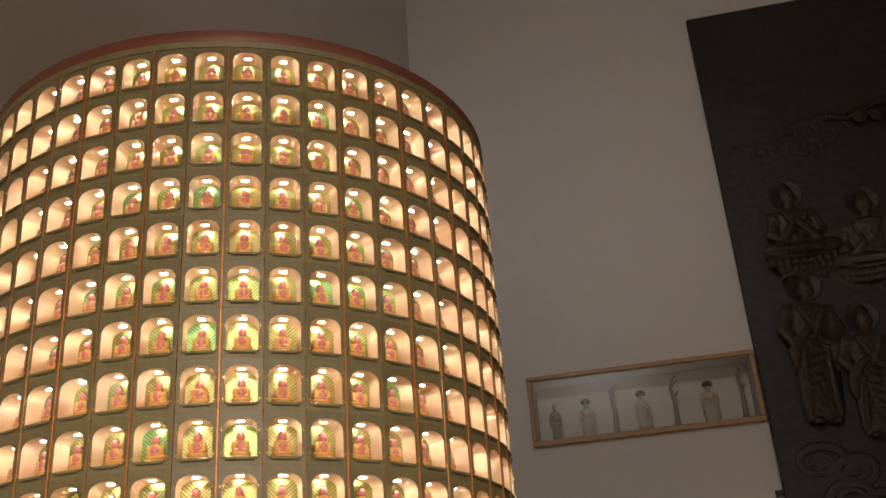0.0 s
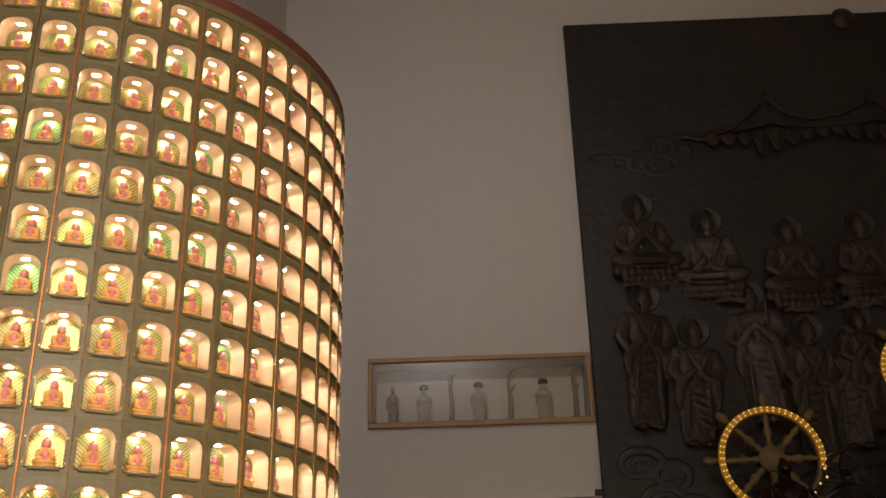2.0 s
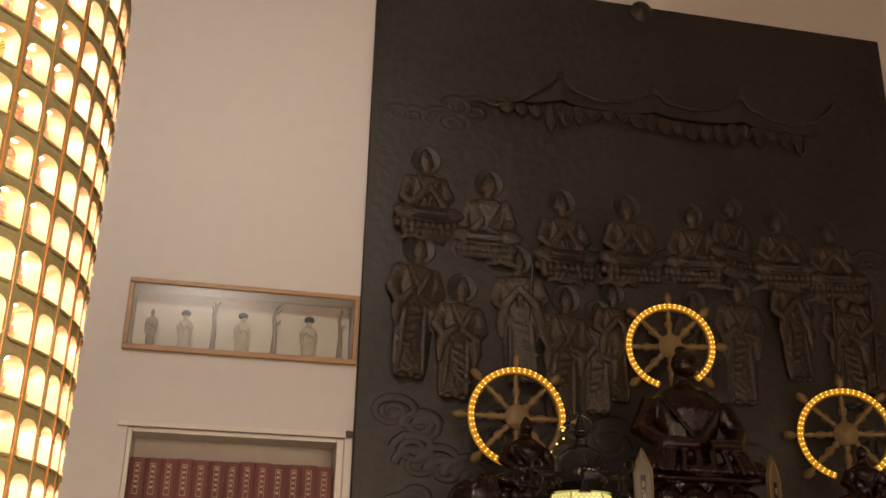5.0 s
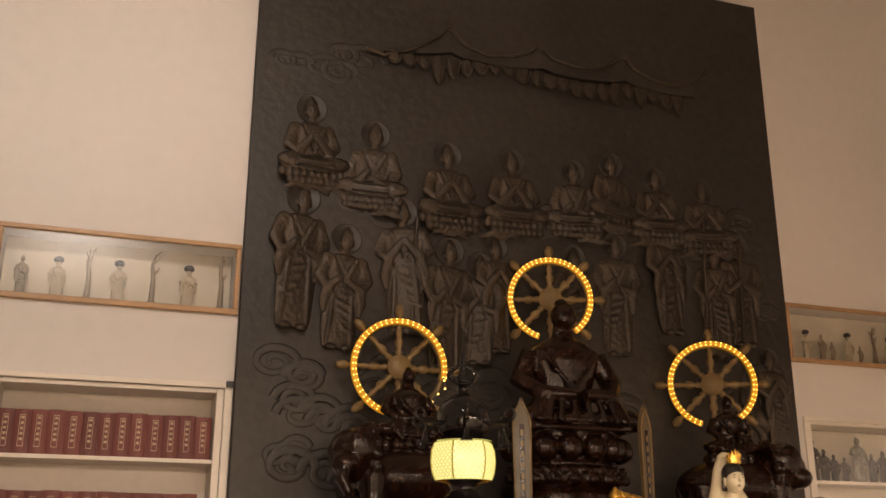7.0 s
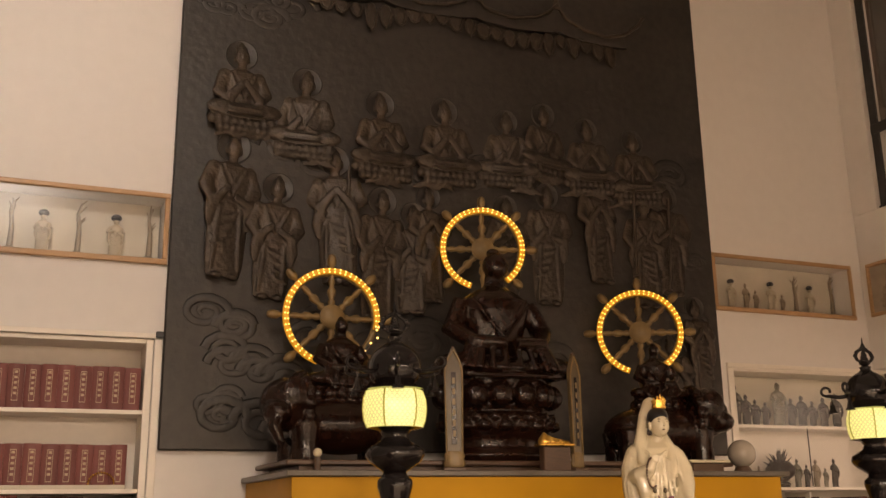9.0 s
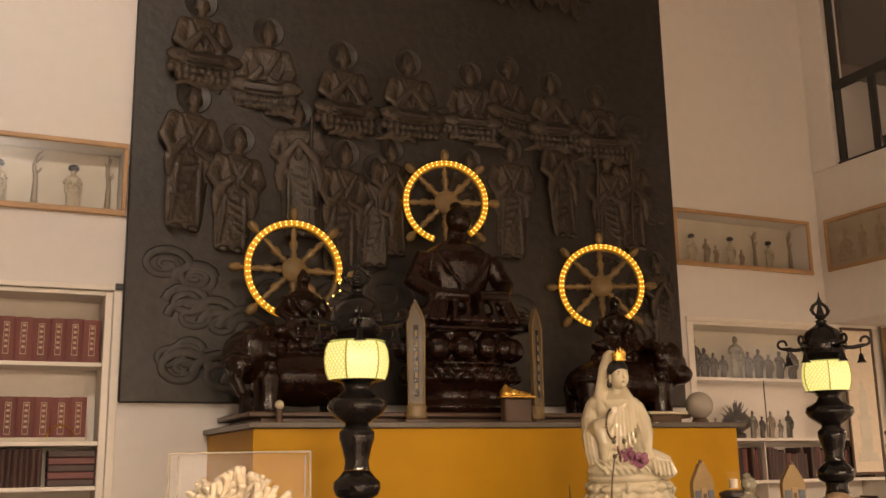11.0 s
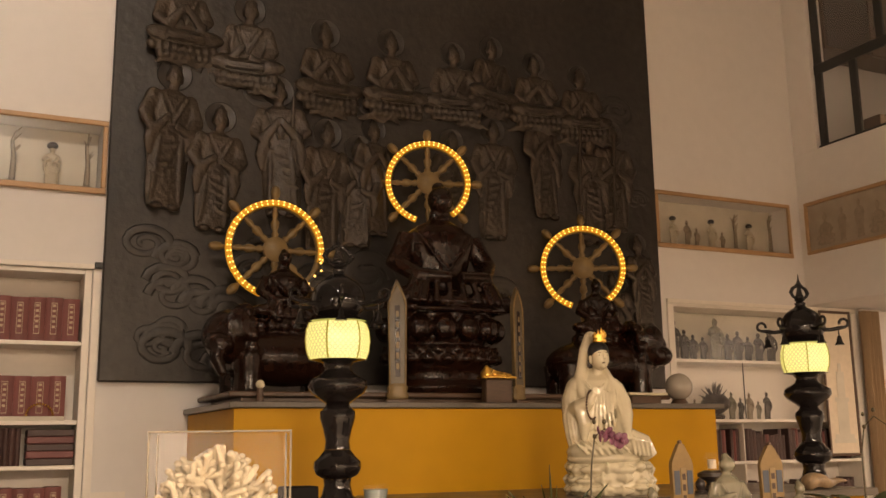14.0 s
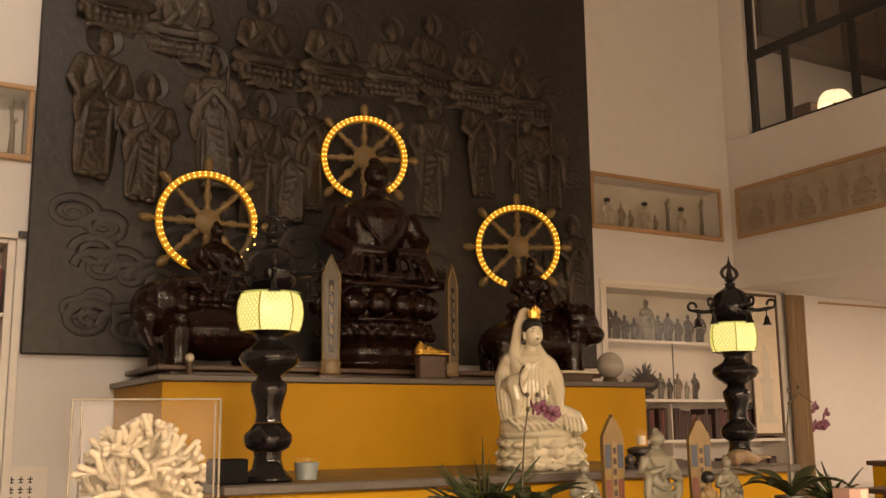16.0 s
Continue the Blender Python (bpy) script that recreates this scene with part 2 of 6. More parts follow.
# ---- building blocks ----
class Shape:
    """Collects faces, then becomes one mesh object."""

    def __init__(self):
        self.v, self.f, self.m = [], [], []

    def add(self, v, f, m=0):
        o = len(self.v)
        self.v += [tuple(p) for p in v]
        self.f += [tuple(o + i for i in q) for q in f]
        self.m += [m] * len(f)
        return self

    def box(self, x0, x1, y0, y1, z0, z1, b=0.003, m=0):
        lo, hi = (x0, y0, z0), (x1, y1, z1)
        b = min(b, 0.45 * min(abs(hi[i] - lo[i]) for i in range(3)))
        ids, v = {}, []
        for sx in (0, 1):
            for sy in (0, 1):
                for sz in (0, 1):
                    s = (sx, sy, sz)
                    for a in range(3):
                        ids[s, a] = len(v)
                        v.append([(hi[i] if s[i] else lo[i]) + (0 if i == a else (-b if s[i] else b)) for i in range(3)])
        f = []
        for a in range(3):
            c, d = (a + 1) % 3, (a + 2) % 3
            for s in (0, 1):
                ring = []
                for u, w in ((0, 0), (1, 0), (1, 1), (0, 1)):
                    k = [0, 0, 0]
                    k[a], k[c], k[d] = s, u, w
                    ring.append(ids[tuple(k), a])
                f.append(ring if s else ring[::-1])
            for u in (0, 1):
                for w in (0, 1):
                    k0, k1 = [0, 0, 0], [0, 0, 0]
                    k0[a], k1[a] = 0, 1
                    k0[c] = k1[c] = u
                    k0[d] = k1[d] = w
                    q = [ids[tuple(k0), c], ids[tuple(k1), c], ids[tuple(k1), d], ids[tuple(k0), d]]
                    f.append(q if u == w else q[::-1])
        for s in [(i, j, k) for i in (0, 1) for j in (0, 1) for k in (0, 1)]:
            q = [ids[s, 0], ids[s, 1], ids[s, 2]]
            f.append(q if sum(s) % 2 else q[::-1])
        return self.add(v, f, m)

    def lathe(self, profile, seg=24, at=(0, 0, 0), m=0, squash=(1, 1), caps=True):
        v, f = [], []
        n = len(profile)
        for i in range(seg):
            a = 2 * math.pi * i / seg
            for r, z in profile:
                v.append((at[0] + r * math.cos(a) * squash[0], at[1] + r * math.sin(a) * squash[1], at[2] + z))
        for i in range(seg):
            j = (i + 1) % seg
            for k in range(n - 1):
                f.append((i * n + k, j * n + k, j * n + k + 1, i * n + k + 1))
        if caps:
            f.append([i * n for i in range(seg)][::-1])
            f.append([i * n + n - 1 for i in range(seg)])
        return self.add(v, f, m)

    def ball(self, at, r, seg=14, rings=9, m=0):
        rx, ry, rz = (r, r, r) if isinstance(r, (int, float)) else r
        v, f = [(at[0], at[1], at[2] - rz)], []
        for k in range(1, rings):
            p = -math.pi / 2 + math.pi * k / rings
            for i in range(seg):
                a = 2 * math.pi * i / seg
                v.append((at[0] + rx * math.cos(p) * math.cos(a), at[1] + ry * math.cos(p) * math.sin(a), at[2] + rz * math.sin(p)))
        v.append((at[0], at[1], at[2] + rz))
        top = len(v) - 1
        for i in range(seg):
            j = (i + 1) % seg
            f.append((0, 1 + j, 1 + i))
            for k in range(rings - 2):
                a, b = 1 + k * seg, 1 + (k + 1) * seg
                f.append((a + i, a + j, b + j, b + i))
            f.append((top, top - seg + i, top - seg + j))
        return self.add(v, f, m)

    def tube(self, pts, r, seg=8, m=0, taper=1.0):
        pts = [Vector(p) for p in pts]
        v, f, n = [], [], len(pts)
        rs = r if isinstance(r, (list, tuple)) else [r * (1 + (taper - 1) * i / (n - 1)) for i in range(n)]
        side = None
        for i, p in enumerate(pts):
            d = (pts[min(i + 1, n - 1)] - pts[max(i - 1, 0)]).normalized()
            if side is None:
                side = d.orthogonal().normalized()
            side = (side - d * side.dot(d)).normalized()
            up = d.cross(side)
            for k in range(seg):
                a = 2 * math.pi * k / seg
                v.append(p + rs[i] * (math.cos(a) * side + math.sin(a) * up))
        for i in range(n - 1):
            for k in range(seg):
                j = (k + 1) % seg
                f.append((i * seg + k, i * seg + j, (i + 1) * seg + j, (i + 1) * seg + k))
        f.append(list(range(seg))[::-1])
        f.append([(n - 1) * seg + k for k in range(seg)])
        return self.add(v, f, m)

    def moved(self, mat):
        self.v = [tuple(mat @ Vector(p)) for p in self.v]
        return self

    def take(self, other, mat=None, m=None):
        v = other.v if mat is None else [tuple(mat @ Vector(p)) for p in other.v]
        o = len(self.v)
        self.v += v
        self.f += [tuple(o + i for i in q) for q in other.f]
        self.m += other.m if m is None else [m] * len(other.f)
        return self

    def data(self, name, mats, smooth=None):
        me = bpy.data.meshes.new(name)
        me.from_pydata(self.v, [], self.f)
        for mt in (mats if isinstance(mats, (list, tuple)) else [mats]):
            me.materials.append(mt)
        me.polygons.foreach_set("material_index", self.m)
        bm = bmesh.new()
        bm.from_mesh(me)
        bmesh.ops.recalc_face_normals(bm, faces=bm.faces)
        bm.to_mesh(me)
        bm.free()
        if smooth is not None:
            me.polygons.foreach_set("use_smooth", [True] * len(me.polygons))
            me.set_sharp_from_angle(angle=radians(smooth))
        return me


def fused(shape, voxel, rounds=4):
    """Melts overlapping forms into one smooth skin."""
    ob = new("melt", shape.data("melt", PLASTER))
    md = ob.modifiers.new("r", "REMESH")
    md.mode, md.voxel_size = "VOXEL", voxel
    sm = ob.modifiers.new("s", "SMOOTH")
    sm.iterations, sm.factor = rounds, 0.5
    bpy.context.view_layer.update()
    me = bpy.data.meshes.new_from_object(ob.evaluated_get(bpy.context.evaluated_depsgraph_get()))
    out = Shape()
    out.add([v.co[:] for v in me.vertices], [tuple(p.vertices) for p in me.polygons])
    old = ob.data
    bpy.data.objects.remove(ob)
    bpy.data.meshes.remove(old)
    bpy.data.meshes.remove(me)
    return out


def part(name, shape, mats, parent=None, label="", smooth=None, at=None):
    ob = new(name, shape.data(name, mats, smooth) if isinstance(shape, Shape) else shape)
    if parent is not None:
        ob.parent = parent
    if at is not None:
        ob.matrix_basis = at
    if label:
        ob["label"] = label
    return ob


def thing(name, at, label, category, group=""):
    ob = new(name)
    ob.empty_display_size = 0.1
    ob.matrix_basis = at if isinstance(at, Matrix) else Matrix.Translation(at)
    return tagged(ob, label, category, group)


def structure(name, shape, mats, label, category, smooth=None):
    return tagged(part(name, shape, mats, None, "", smooth), label, category, kind="structure")


def holed_wall(x0, x1, z0, z1, y0, y1, holes):
    """A wall from x0 to x1 between the planes y0 (front) and y1, with rectangular holes (x0, x1, z0, z1)."""
    s = Shape()
    xs = sorted({x0, x1, *[h[i] for h in holes for i in (0, 1)]})
    zs = sorted({z0, z1, *[h[i] for h in holes for i in (2, 3)]})

    def solid(i, k):
        if not (0 <= i < len(xs) - 1 and 0 <= k < len(zs) - 1):
            return False
        cx, cz = (xs[i] + xs[i + 1]) / 2, (zs[k] + zs[k + 1]) / 2
        return not any(h[0] < cx < h[1] and h[2] < cz < h[3] for h in holes)
    for i in range(len(xs) - 1):
        for k in range(len(zs) - 1):
            if not solid(i, k):
                continue
            a, b, c, d = xs[i], xs[i + 1], zs[k], zs[k + 1]
            s.add([(a, y0, c), (b, y0, c), (b, y0, d), (a, y0, d)], [(0, 1, 2, 3)])
            s.add([(a, y1, c), (b, y1, c), (b, y1, d), (a, y1, d)], [(3, 2, 1, 0)])
            for di, dk, q in ((-1, 0, ((a, c), (a, d))), (1, 0, ((b, d), (b, c))), (0, -1, ((b, c), (a, c))), (0, 1, ((a, d), (b, d)))):
                if not solid(i + di, k + dk):
                    (p, r), (t, u) = q
                    s.add([(p, y0, r), (t, y0, u), (t, y1, u), (p, y1, r)], [(0, 1, 2, 3)])
    return s


# ---- the hall ----
WALL_Y, LEFT_X, RIGHT_X, TOP_Z, REAR_Y, AISLE_X = 7.0, -1.5, 7.24, 7.6, -6.0, 10.0
structure("floor", Shape().box(LEFT_X - 0.2, AISLE_X + 0.2, REAR_Y - 0.2, WALL_Y + 0.4, -0.15, 0.0), FLOOR, "polished brown stone floor of the hall", "floor")
structure("wall_north", holed_wall(LEFT_X - 0.2, AISLE_X, 0.0, TOP_Z, WALL_Y, WALL_Y + 0.34,
          [(-0.735, 0.82, 3.03, 3.49), (5.545, 7.08, 3.01, 3.468), (-0.66, 0.80, 0.12, 2.48), (5.60, 7.84, 0.12, 2.49)]),
          PLASTER, "warm white plaster wall behind the altar", "wall")
structure("wall_north_backing", Shape().box(LEFT_X - 0.2, AISLE_X, WALL_Y + 0.345, WALL_Y + 0.44, 0.0, TOP_Z), PLASTER, "plain plaster backing behind the wall recesses", "wall")
structure("wall_west", Shape().box(LEFT_X - 0.2, LEFT_X, REAR_Y, WALL_Y - 0.003, 0.0, TOP_Z), PLASTER, "warm white plaster side wall", "wall")
structure("wall_south", Shape().box(LEFT_X - 0.2, AISLE_X, REAR_Y - 0.2, REAR_Y - 0.003, 0.0, TOP_Z), PLASTER, "plain plaster rear wall", "wall")
structure("wall_east", Shape().box(AISLE_X + 0.003, AISLE_X + 0.2, REAR_Y, WALL_Y, 0.0, TOP_Z), PLASTER, "plain plaster wall of the side aisle", "wall")
structure("ceiling", Shape().box(LEFT_X - 0.2, AISLE_X + 0.2, REAR_Y - 0.2, WALL_Y + 0.4, TOP_Z + 0.003, TOP_Z + 0.2), CEILING, "off-white painted hall ceiling", "ceiling")
structure("gallery_floor_east", Shape().box(RIGHT_X + 0.203, AISLE_X - 0.003, REAR_Y, WALL_Y - 0.003, 2.52, 2.75), PLASTER, "white soffit of the upstairs gallery", "ceiling")
structure("parapet", Shape().box(RIGHT_X, RIGHT_X + 0.2, REAR_Y, WALL_Y - 0.003, 2.52, 4.0, 0.008), PLASTER, "white plastered gallery parapet over the side aisle", "parapet")
structure("wall_upstairs_pier", Shape().box(RIGHT_X, RIGHT_X + 0.2, 6.70, WALL_Y - 0.003, 4.0005, TOP_Z, 0.001), PLASTER, "white plaster pier beside the upstairs window", "wall")
structure("gallery_floor_south", Shape().box(LEFT_X, RIGHT_X - 0.003, REAR_Y, -1.4, 3.0, 3.3), PLASTER, "white soffit of the rear gallery", "ceiling")
for lx in (0.6, 3.2, 5.8):
    lamp = thing("ceiling_light", (lx, -2.4, 3.0), "square warm white ceiling light panel under the rear gallery", "ceiling light", "gallery ceiling lights")
    part("frame", Shape().box(-0.64, 0.64, -0.34, 0.34, -0.02, 0.0), WHITE_PAINT, lamp)
    part("diffuser", Shape().box(-0.6, 0.6, -0.3, 0.3, -0.03, -0.021), PANEL_GLOW, lamp, "lit warm white diffuser")


# housing made up for the added wall fill, always out of view
flood = thing("floodlight", (-0.6, -1.32, TOP_Z), "added, unseen white floodlight on the ceiling, lightening the plaster wall", "floodlight")
AIM = look((0, 0, 6.62 - TOP_Z), (0.5, 8.3, 4.3 - TOP_Z))
part("housing", Shape().box(-0.28, 0.28, -0.13, 0.13, 0.0, 0.09, 0.012), WHITE_PAINT, flood, at=AIM)
part("stem", Shape().tube([(0, -0.06, 6.66 - TOP_Z), (0, -0.06, 0.0)], 0.014), STEEL, flood, smooth=50)
part("lens", Shape().box(-0.25, 0.25, -0.1, 0.1, -0.008, -0.001, 0.003), PANEL_GLOW, flood, "lit frosted lens", at=AIM)


# ---- upstairs window ----
win = tagged(thing("window_1", (RIGHT_X + 0.06, 0, 0), "black steel upstairs window with clear panes above the parapet", "window"), kind="structure")
part("sill_rail", Shape().box(-0.03, 0.03, -1.0, 6.697, 4.001, 4.03), STEEL, win)
part("middle_rail", Shape().box(-0.015, 0.015, -1.0, 6.697, 4.74, 4.835), STEEL, win)
for k, (py, z0, z1) in enumerate([(6.65, 4.031, 4.739), (6.65, 4.836, 7.59), (6.24, 4.031, 4.739), (5.91, 4.836, 7.59), (5.5, 4.031, 4.739), (5.0, 4.836, 7.59), (4.7, 4.031, 4.739), (3.6, 4.031, 4.739), (3.6, 4.836, 7.59)]):
    part("mullion", Shape().box(-0.015, 0.015, py - 0.04, py + 0.04, z0, z1), STEEL, win)
pane = part("pane", Shape().box(-0.004, 0.004, -1.0, 6.61, 4.031, 7.59, 0.001), WINDOW_PANE, win, "clear dark window pane")
pane.visible_shadow = False
structure("window_shelf", Shape().box(RIGHT_X + 0.203, RIGHT_X + 0.75, 3.0, 6.6, 4.02, 4.06), DARK_WOOD, "dark wooden shelf behind the parapet", "shelf")

# made-up cupboard: its dark colour stands in for the dimness upstairs
upstairs_dark = thing("upstairs_dark_block", (8.7, WALL_Y - 0.003, 5.06), "added dark cupboard shape standing in for the dim upper room upstairs", "cupboard")
part("body", Shape().box(-1.22, 1.25, -0.3, -0.003, 0.0, 1.9), DARK_WOOD, upstairs_dark)
for k in range(4):
    x0 = -1.21 + 0.612 * k
    d = part("door", Shape().box(x0, x0 + 0.6, -0.32, -0.302, 0.012, 1.885, 0.005), POT if k == 0 else DARK_WOOD, upstairs_dark)
    hx = x0 + (0.56 if k % 2 == 0 else 0.04)
    part("handle", Shape().tube([(hx, -0.322, 0.3), (hx, -0.345, 0.31), (hx, -0.345, 0.43), (hx, -0.322, 0.44)], 0.006, 6), STEEL, d, smooth=60)


# ---- bookcase and cabinets in the wall ----
def book(x, z, w, h, mat, bars, group, proud=0.0, depth=0.2):
    b = thing("book", (x, WALL_Y + 0.04 - proud, z), "maroon cloth-bound scripture volume with gilt spine label" if mat is BOOK else "dark cloth-bound volume standing in a row", "book", group)
    s = Shape()
    n, rad = 7, 0.012
    prof = [(-w / 2 + w * i / (n - 1), -rad * math.sin(math.pi * i / (n - 1))) for i in range(n)]
    pts = [(px, py + rad, 0) for px, py in prof] + [(w / 2, depth, 0), (-w / 2, depth, 0)]
    m = len(pts)
    s.add([(a, c, zz) for zz in (0.0, h) for a, c, _ in pts], [tuple(range(m))[::-1], tuple(range(m, 2 * m))] + [(i, (i + 1) % m, m + (i + 1) % m, m + i) for i in range(m)])
    part("cover", s, mat, b)
    if bars:
        lw = w * 0.36
        t = Shape()
        for x0, x1, z0, z1 in ((-lw / 2, lw / 2, h * 0.16, h * 0.175), (-lw / 2, lw / 2, h * 0.86, h * 0.875), (-lw / 2, -lw / 2 + 0.003, h * 0.16, h * 0.875), (lw / 2 - 0.003, lw / 2, h * 0.16, h * 0.875)):
            t.box(x0, x1, -0.0035, 0.006, z0, z1, 0.0005)
        for i in range(5):
            zc = h * (0.30 + 0.12 * i)
            t.box(-lw * 0.26, lw * 0.26, -0.0035, 0.006, zc, zc + h * 0.055, 0.0005)
        part("spine_label", t, FADED_GILT, b, "gilt frame with illegible characters")
    return b


bookcase = thing("bookcase", (0.07, WALL_Y, 0.12), "white painted built-in bookcase full of maroon volumes", "bookcase")
bx0, bx1 = -0.73 + 0.003, 0.73 - 0.003
for nm, a in (("back", (bx0, bx1, 0.32, 0.338, 0, 2.355)), ("side", (bx0, bx0 + 0.03, 0.0, 0.318, 0, 2.355)), ("side", (bx1 - 0.047, bx1, 0.0, 0.318, 0, 2.355)), ("top", (bx0 + 0.032, bx1 - 0.049, 0.0, 0.318, 2.325, 2.355))):
    part(nm, Shape().box(*a), WHITE_PAINT, bookcase)
SHELVES = [0.36, 0.76, 1.168, 1.453, 1.966]
for z in SHELVES:
    part("shelf", Shape().box(bx0 + 0.032, bx1 - 0.049, 0.004, 0.318, z - 0.12, z - 0.12 + 0.028), WHITE_PAINT, bookcase)
trim = tagged(thing("trim", (0.07, WALL_Y, 0), "thin white moulding round the bookcase opening", "trim"), kind="structure")
part("moulding", Shape().box(-0.80, 0.735, -0.03, -0.002, 2.478, 2.512), WHITE_PAINT, trim)
part("moulding", Shape().box(0.732, 0.782, -0.02, -0.002, 0.0, 2.476), WHITE_PAINT, trim)
part("clip", Shape().box(0.735, 0.785, -0.05, -0.022, 2.485, 2.525), STEEL, trim)
rng = random.Random(4)
for zi, h0, mat, x, xe, w0 in ((4, 0.29, BOOK, -0.62, 0.745, 0.105), (3, 0.288, BOOK, -0.62, 0.745, 0.108), (2, 0.24, BOOK_DARK, 0.10, 0.44, 0.036), (1, 0.27, BOOK, -0.6, 0.74, 0.1), (0, 0.24, BOOK_DARK, -0.6, 0.74, 0.05)):
    while x + w0 < xe:
        w = w0 * rng.uniform(0.94, 1.04)
        book(x + w / 2, SHELVES[zi] + 0.0285, w * 0.985, h0 * rng.uniform(0.985, 1.01), mat, w0 > 0.09, "books on shelf")
        x += w
for k in range(5):
    stack = thing("book", (0.60, WALL_Y + 0.05, SHELVES[2] + 0.0285 + 0.046 * k), "dark cloth-bound volume lying in a stack", "book", "books in stack")
    part("cover", Shape().box(-0.145, 0.145, 0, 0.2, 0.0, 0.0445, 0.005), BOOK if k % 2 else BOOK_DARK, stack)
for k in range(9):
    book(-0.57 + 0.07 * k, SHELVES[2] + 0.0285, 0.066, 0.25, BOOK, True, "books on shelf")
ledge = thing("flat_board", (0.0, WALL_Y + 0.005, SHELVES[3] + 0.0285), "thin grey-green board lying along the shelf edge", "board")
part("board", Shape().box(-0.6, 0.668, 0.0, 0.026, 0.0, 0.026, 0.002), CASE_BACK, ledge)
bracelet = thing("bead_string", (0.52, WALL_Y + 0.02, SHELVES[3] + 0.055), "string of small golden beads leaning on the books", "beads")
s = Shape()
for k in range(15):
    a = math.pi * k / 14
    s.ball((0.08 * math.cos(a), 0.0, 0.008 + 0.07 * math.sin(a)), 0.0075, 8, 6)
part("beads", s, GOLD, bracelet, smooth=40)


def plain_figure(h, kind="standing", seed=0, wide=1.0, head=1.0):
    """A plain robed figure of height h on its own base, facing -y."""
    r = random.Random(seed)
    s = Shape()
    k = h
    if kind == "standing":
        s.lathe([(0.11, 0.0), (0.125, 0.035), (0.1, 0.06), (0.108, 0.1), (0.115, 0.2), (0.1, 0.42), (0.088, 0.55), (0.105, 0.66), (0.108, 0.73), (0.075, 0.775), (0.038, 0.8), (0.034, 0.84)], 20, squash=(wide, 0.7))
        s.ball((0, -0.012, 0.885), (0.055 * head, 0.058 * head, 0.068 * head), 14, 10)
        s.ball((0, 0.008, 0.958), (0.03 * head, 0.03 * head, 0.026 * head), 10, 7)
        lift = r.uniform(-0.04, 0.08)
        for e, up in ((-1, lift), (1, -0.6 * lift)):
            s.tube([(0.098 * e * wide, 0.0, 0.735), (0.145 * e * wide, -0.015, 0.6), (0.115 * e * wide, -0.09, 0.56 + up), (0.02 * e, -0.125, 0.6 + up)], [0.035, 0.038, 0.034, 0.022], 10)
            s.tube([(0.12 * e * wide, -0.07, 0.56 + up * 0.5), (0.13 * e * wide, -0.06, 0.42), (0.105 * e * wide, -0.055, 0.3)], [0.036, 0.032, 0.01], 9)
            s.tube([(0.09 * e * wide, -0.05, 0.74), (0.05 * e, -0.08, 0.62), (0.0, -0.085, 0.52)], 0.009, 6)
        for i in range(5):
            z = 0.16 + 0.075 * i
            s.tube([(-0.085 * wide, -0.055, z + 0.06), (-0.03, -0.083, z), (0.04, -0.083, z - 0.008), (0.09 * wide, -0.055, z + 0.045)], 0.009, 6)
    else:
        for a in range(14):
            t = 2 * math.pi * a / 14
            s.ball((0.25 * math.cos(t), 0.18 * math.sin(t), 0.085), (0.058, 0.05, 0.062), 8, 6)
        s.lathe([(0.2, 0.0), (0.22, 0.04), (0.19, 0.08), (0.25, 0.14), (0.25, 0.17)], 20, squash=(1, 0.72))
        s.ball((0, -0.03, 0.215), (0.29, 0.18, 0.065), 18, 10)
        for e in (-1, 1):
            s.ball((0.2 * e, -0.09, 0.225), (0.135, 0.1, 0.065), 12, 9)
        s.lathe([(0.135, 0.2), (0.118, 0.3), (0.125, 0.4), (0.155, 0.52), (0.152, 0.575), (0.1, 0.62), (0.05, 0.65), (0.045, 0.7)], 20, squash=(wide, 0.64))
        up = r.choice((0.0, 0.0, 0.15))
        for e, lift in ((-1, 0.0), (1, up)):
            s.tube([(0.148 * e * wide, 0.0, 0.565), (0.215 * e, -0.02, 0.42), (0.15 * e, -0.14, 0.335 + lift * 0.6), (0.02 * e, -0.175, 0.335 + lift)], [0.046, 0.052, 0.044, 0.03], 10)
            s.tube([(0.13 * e, -0.06, 0.58), (0.07 * e, -0.1, 0.46), (0.0, -0.11, 0.37)], 0.01, 6)
            s.tube([(0.16 * e, -0.13, 0.33), (0.2 * e, -0.15, 0.25), (0.24 * e, -0.15, 0.19)], [0.034, 0.03, 0.012], 8)
        s.ball((0, -0.015, 0.685 + 0.1 * head), (0.083 * head, 0.086 * head, 0.098 * head), 16, 11)
        s.ball((0, 0.008, 0.685 + 0.2 * head), (0.045 * head, 0.045 * head, 0.04 * head), 10, 7)
        s.tube([(-0.33, -0.09, 0.19), (-0.15, -0.205, 0.17), (0.15, -0.205, 0.17), (0.33, -0.09, 0.19)], 0.014, 6)
    return s.moved(Matrix.Diagonal((k, k, k, 1)))


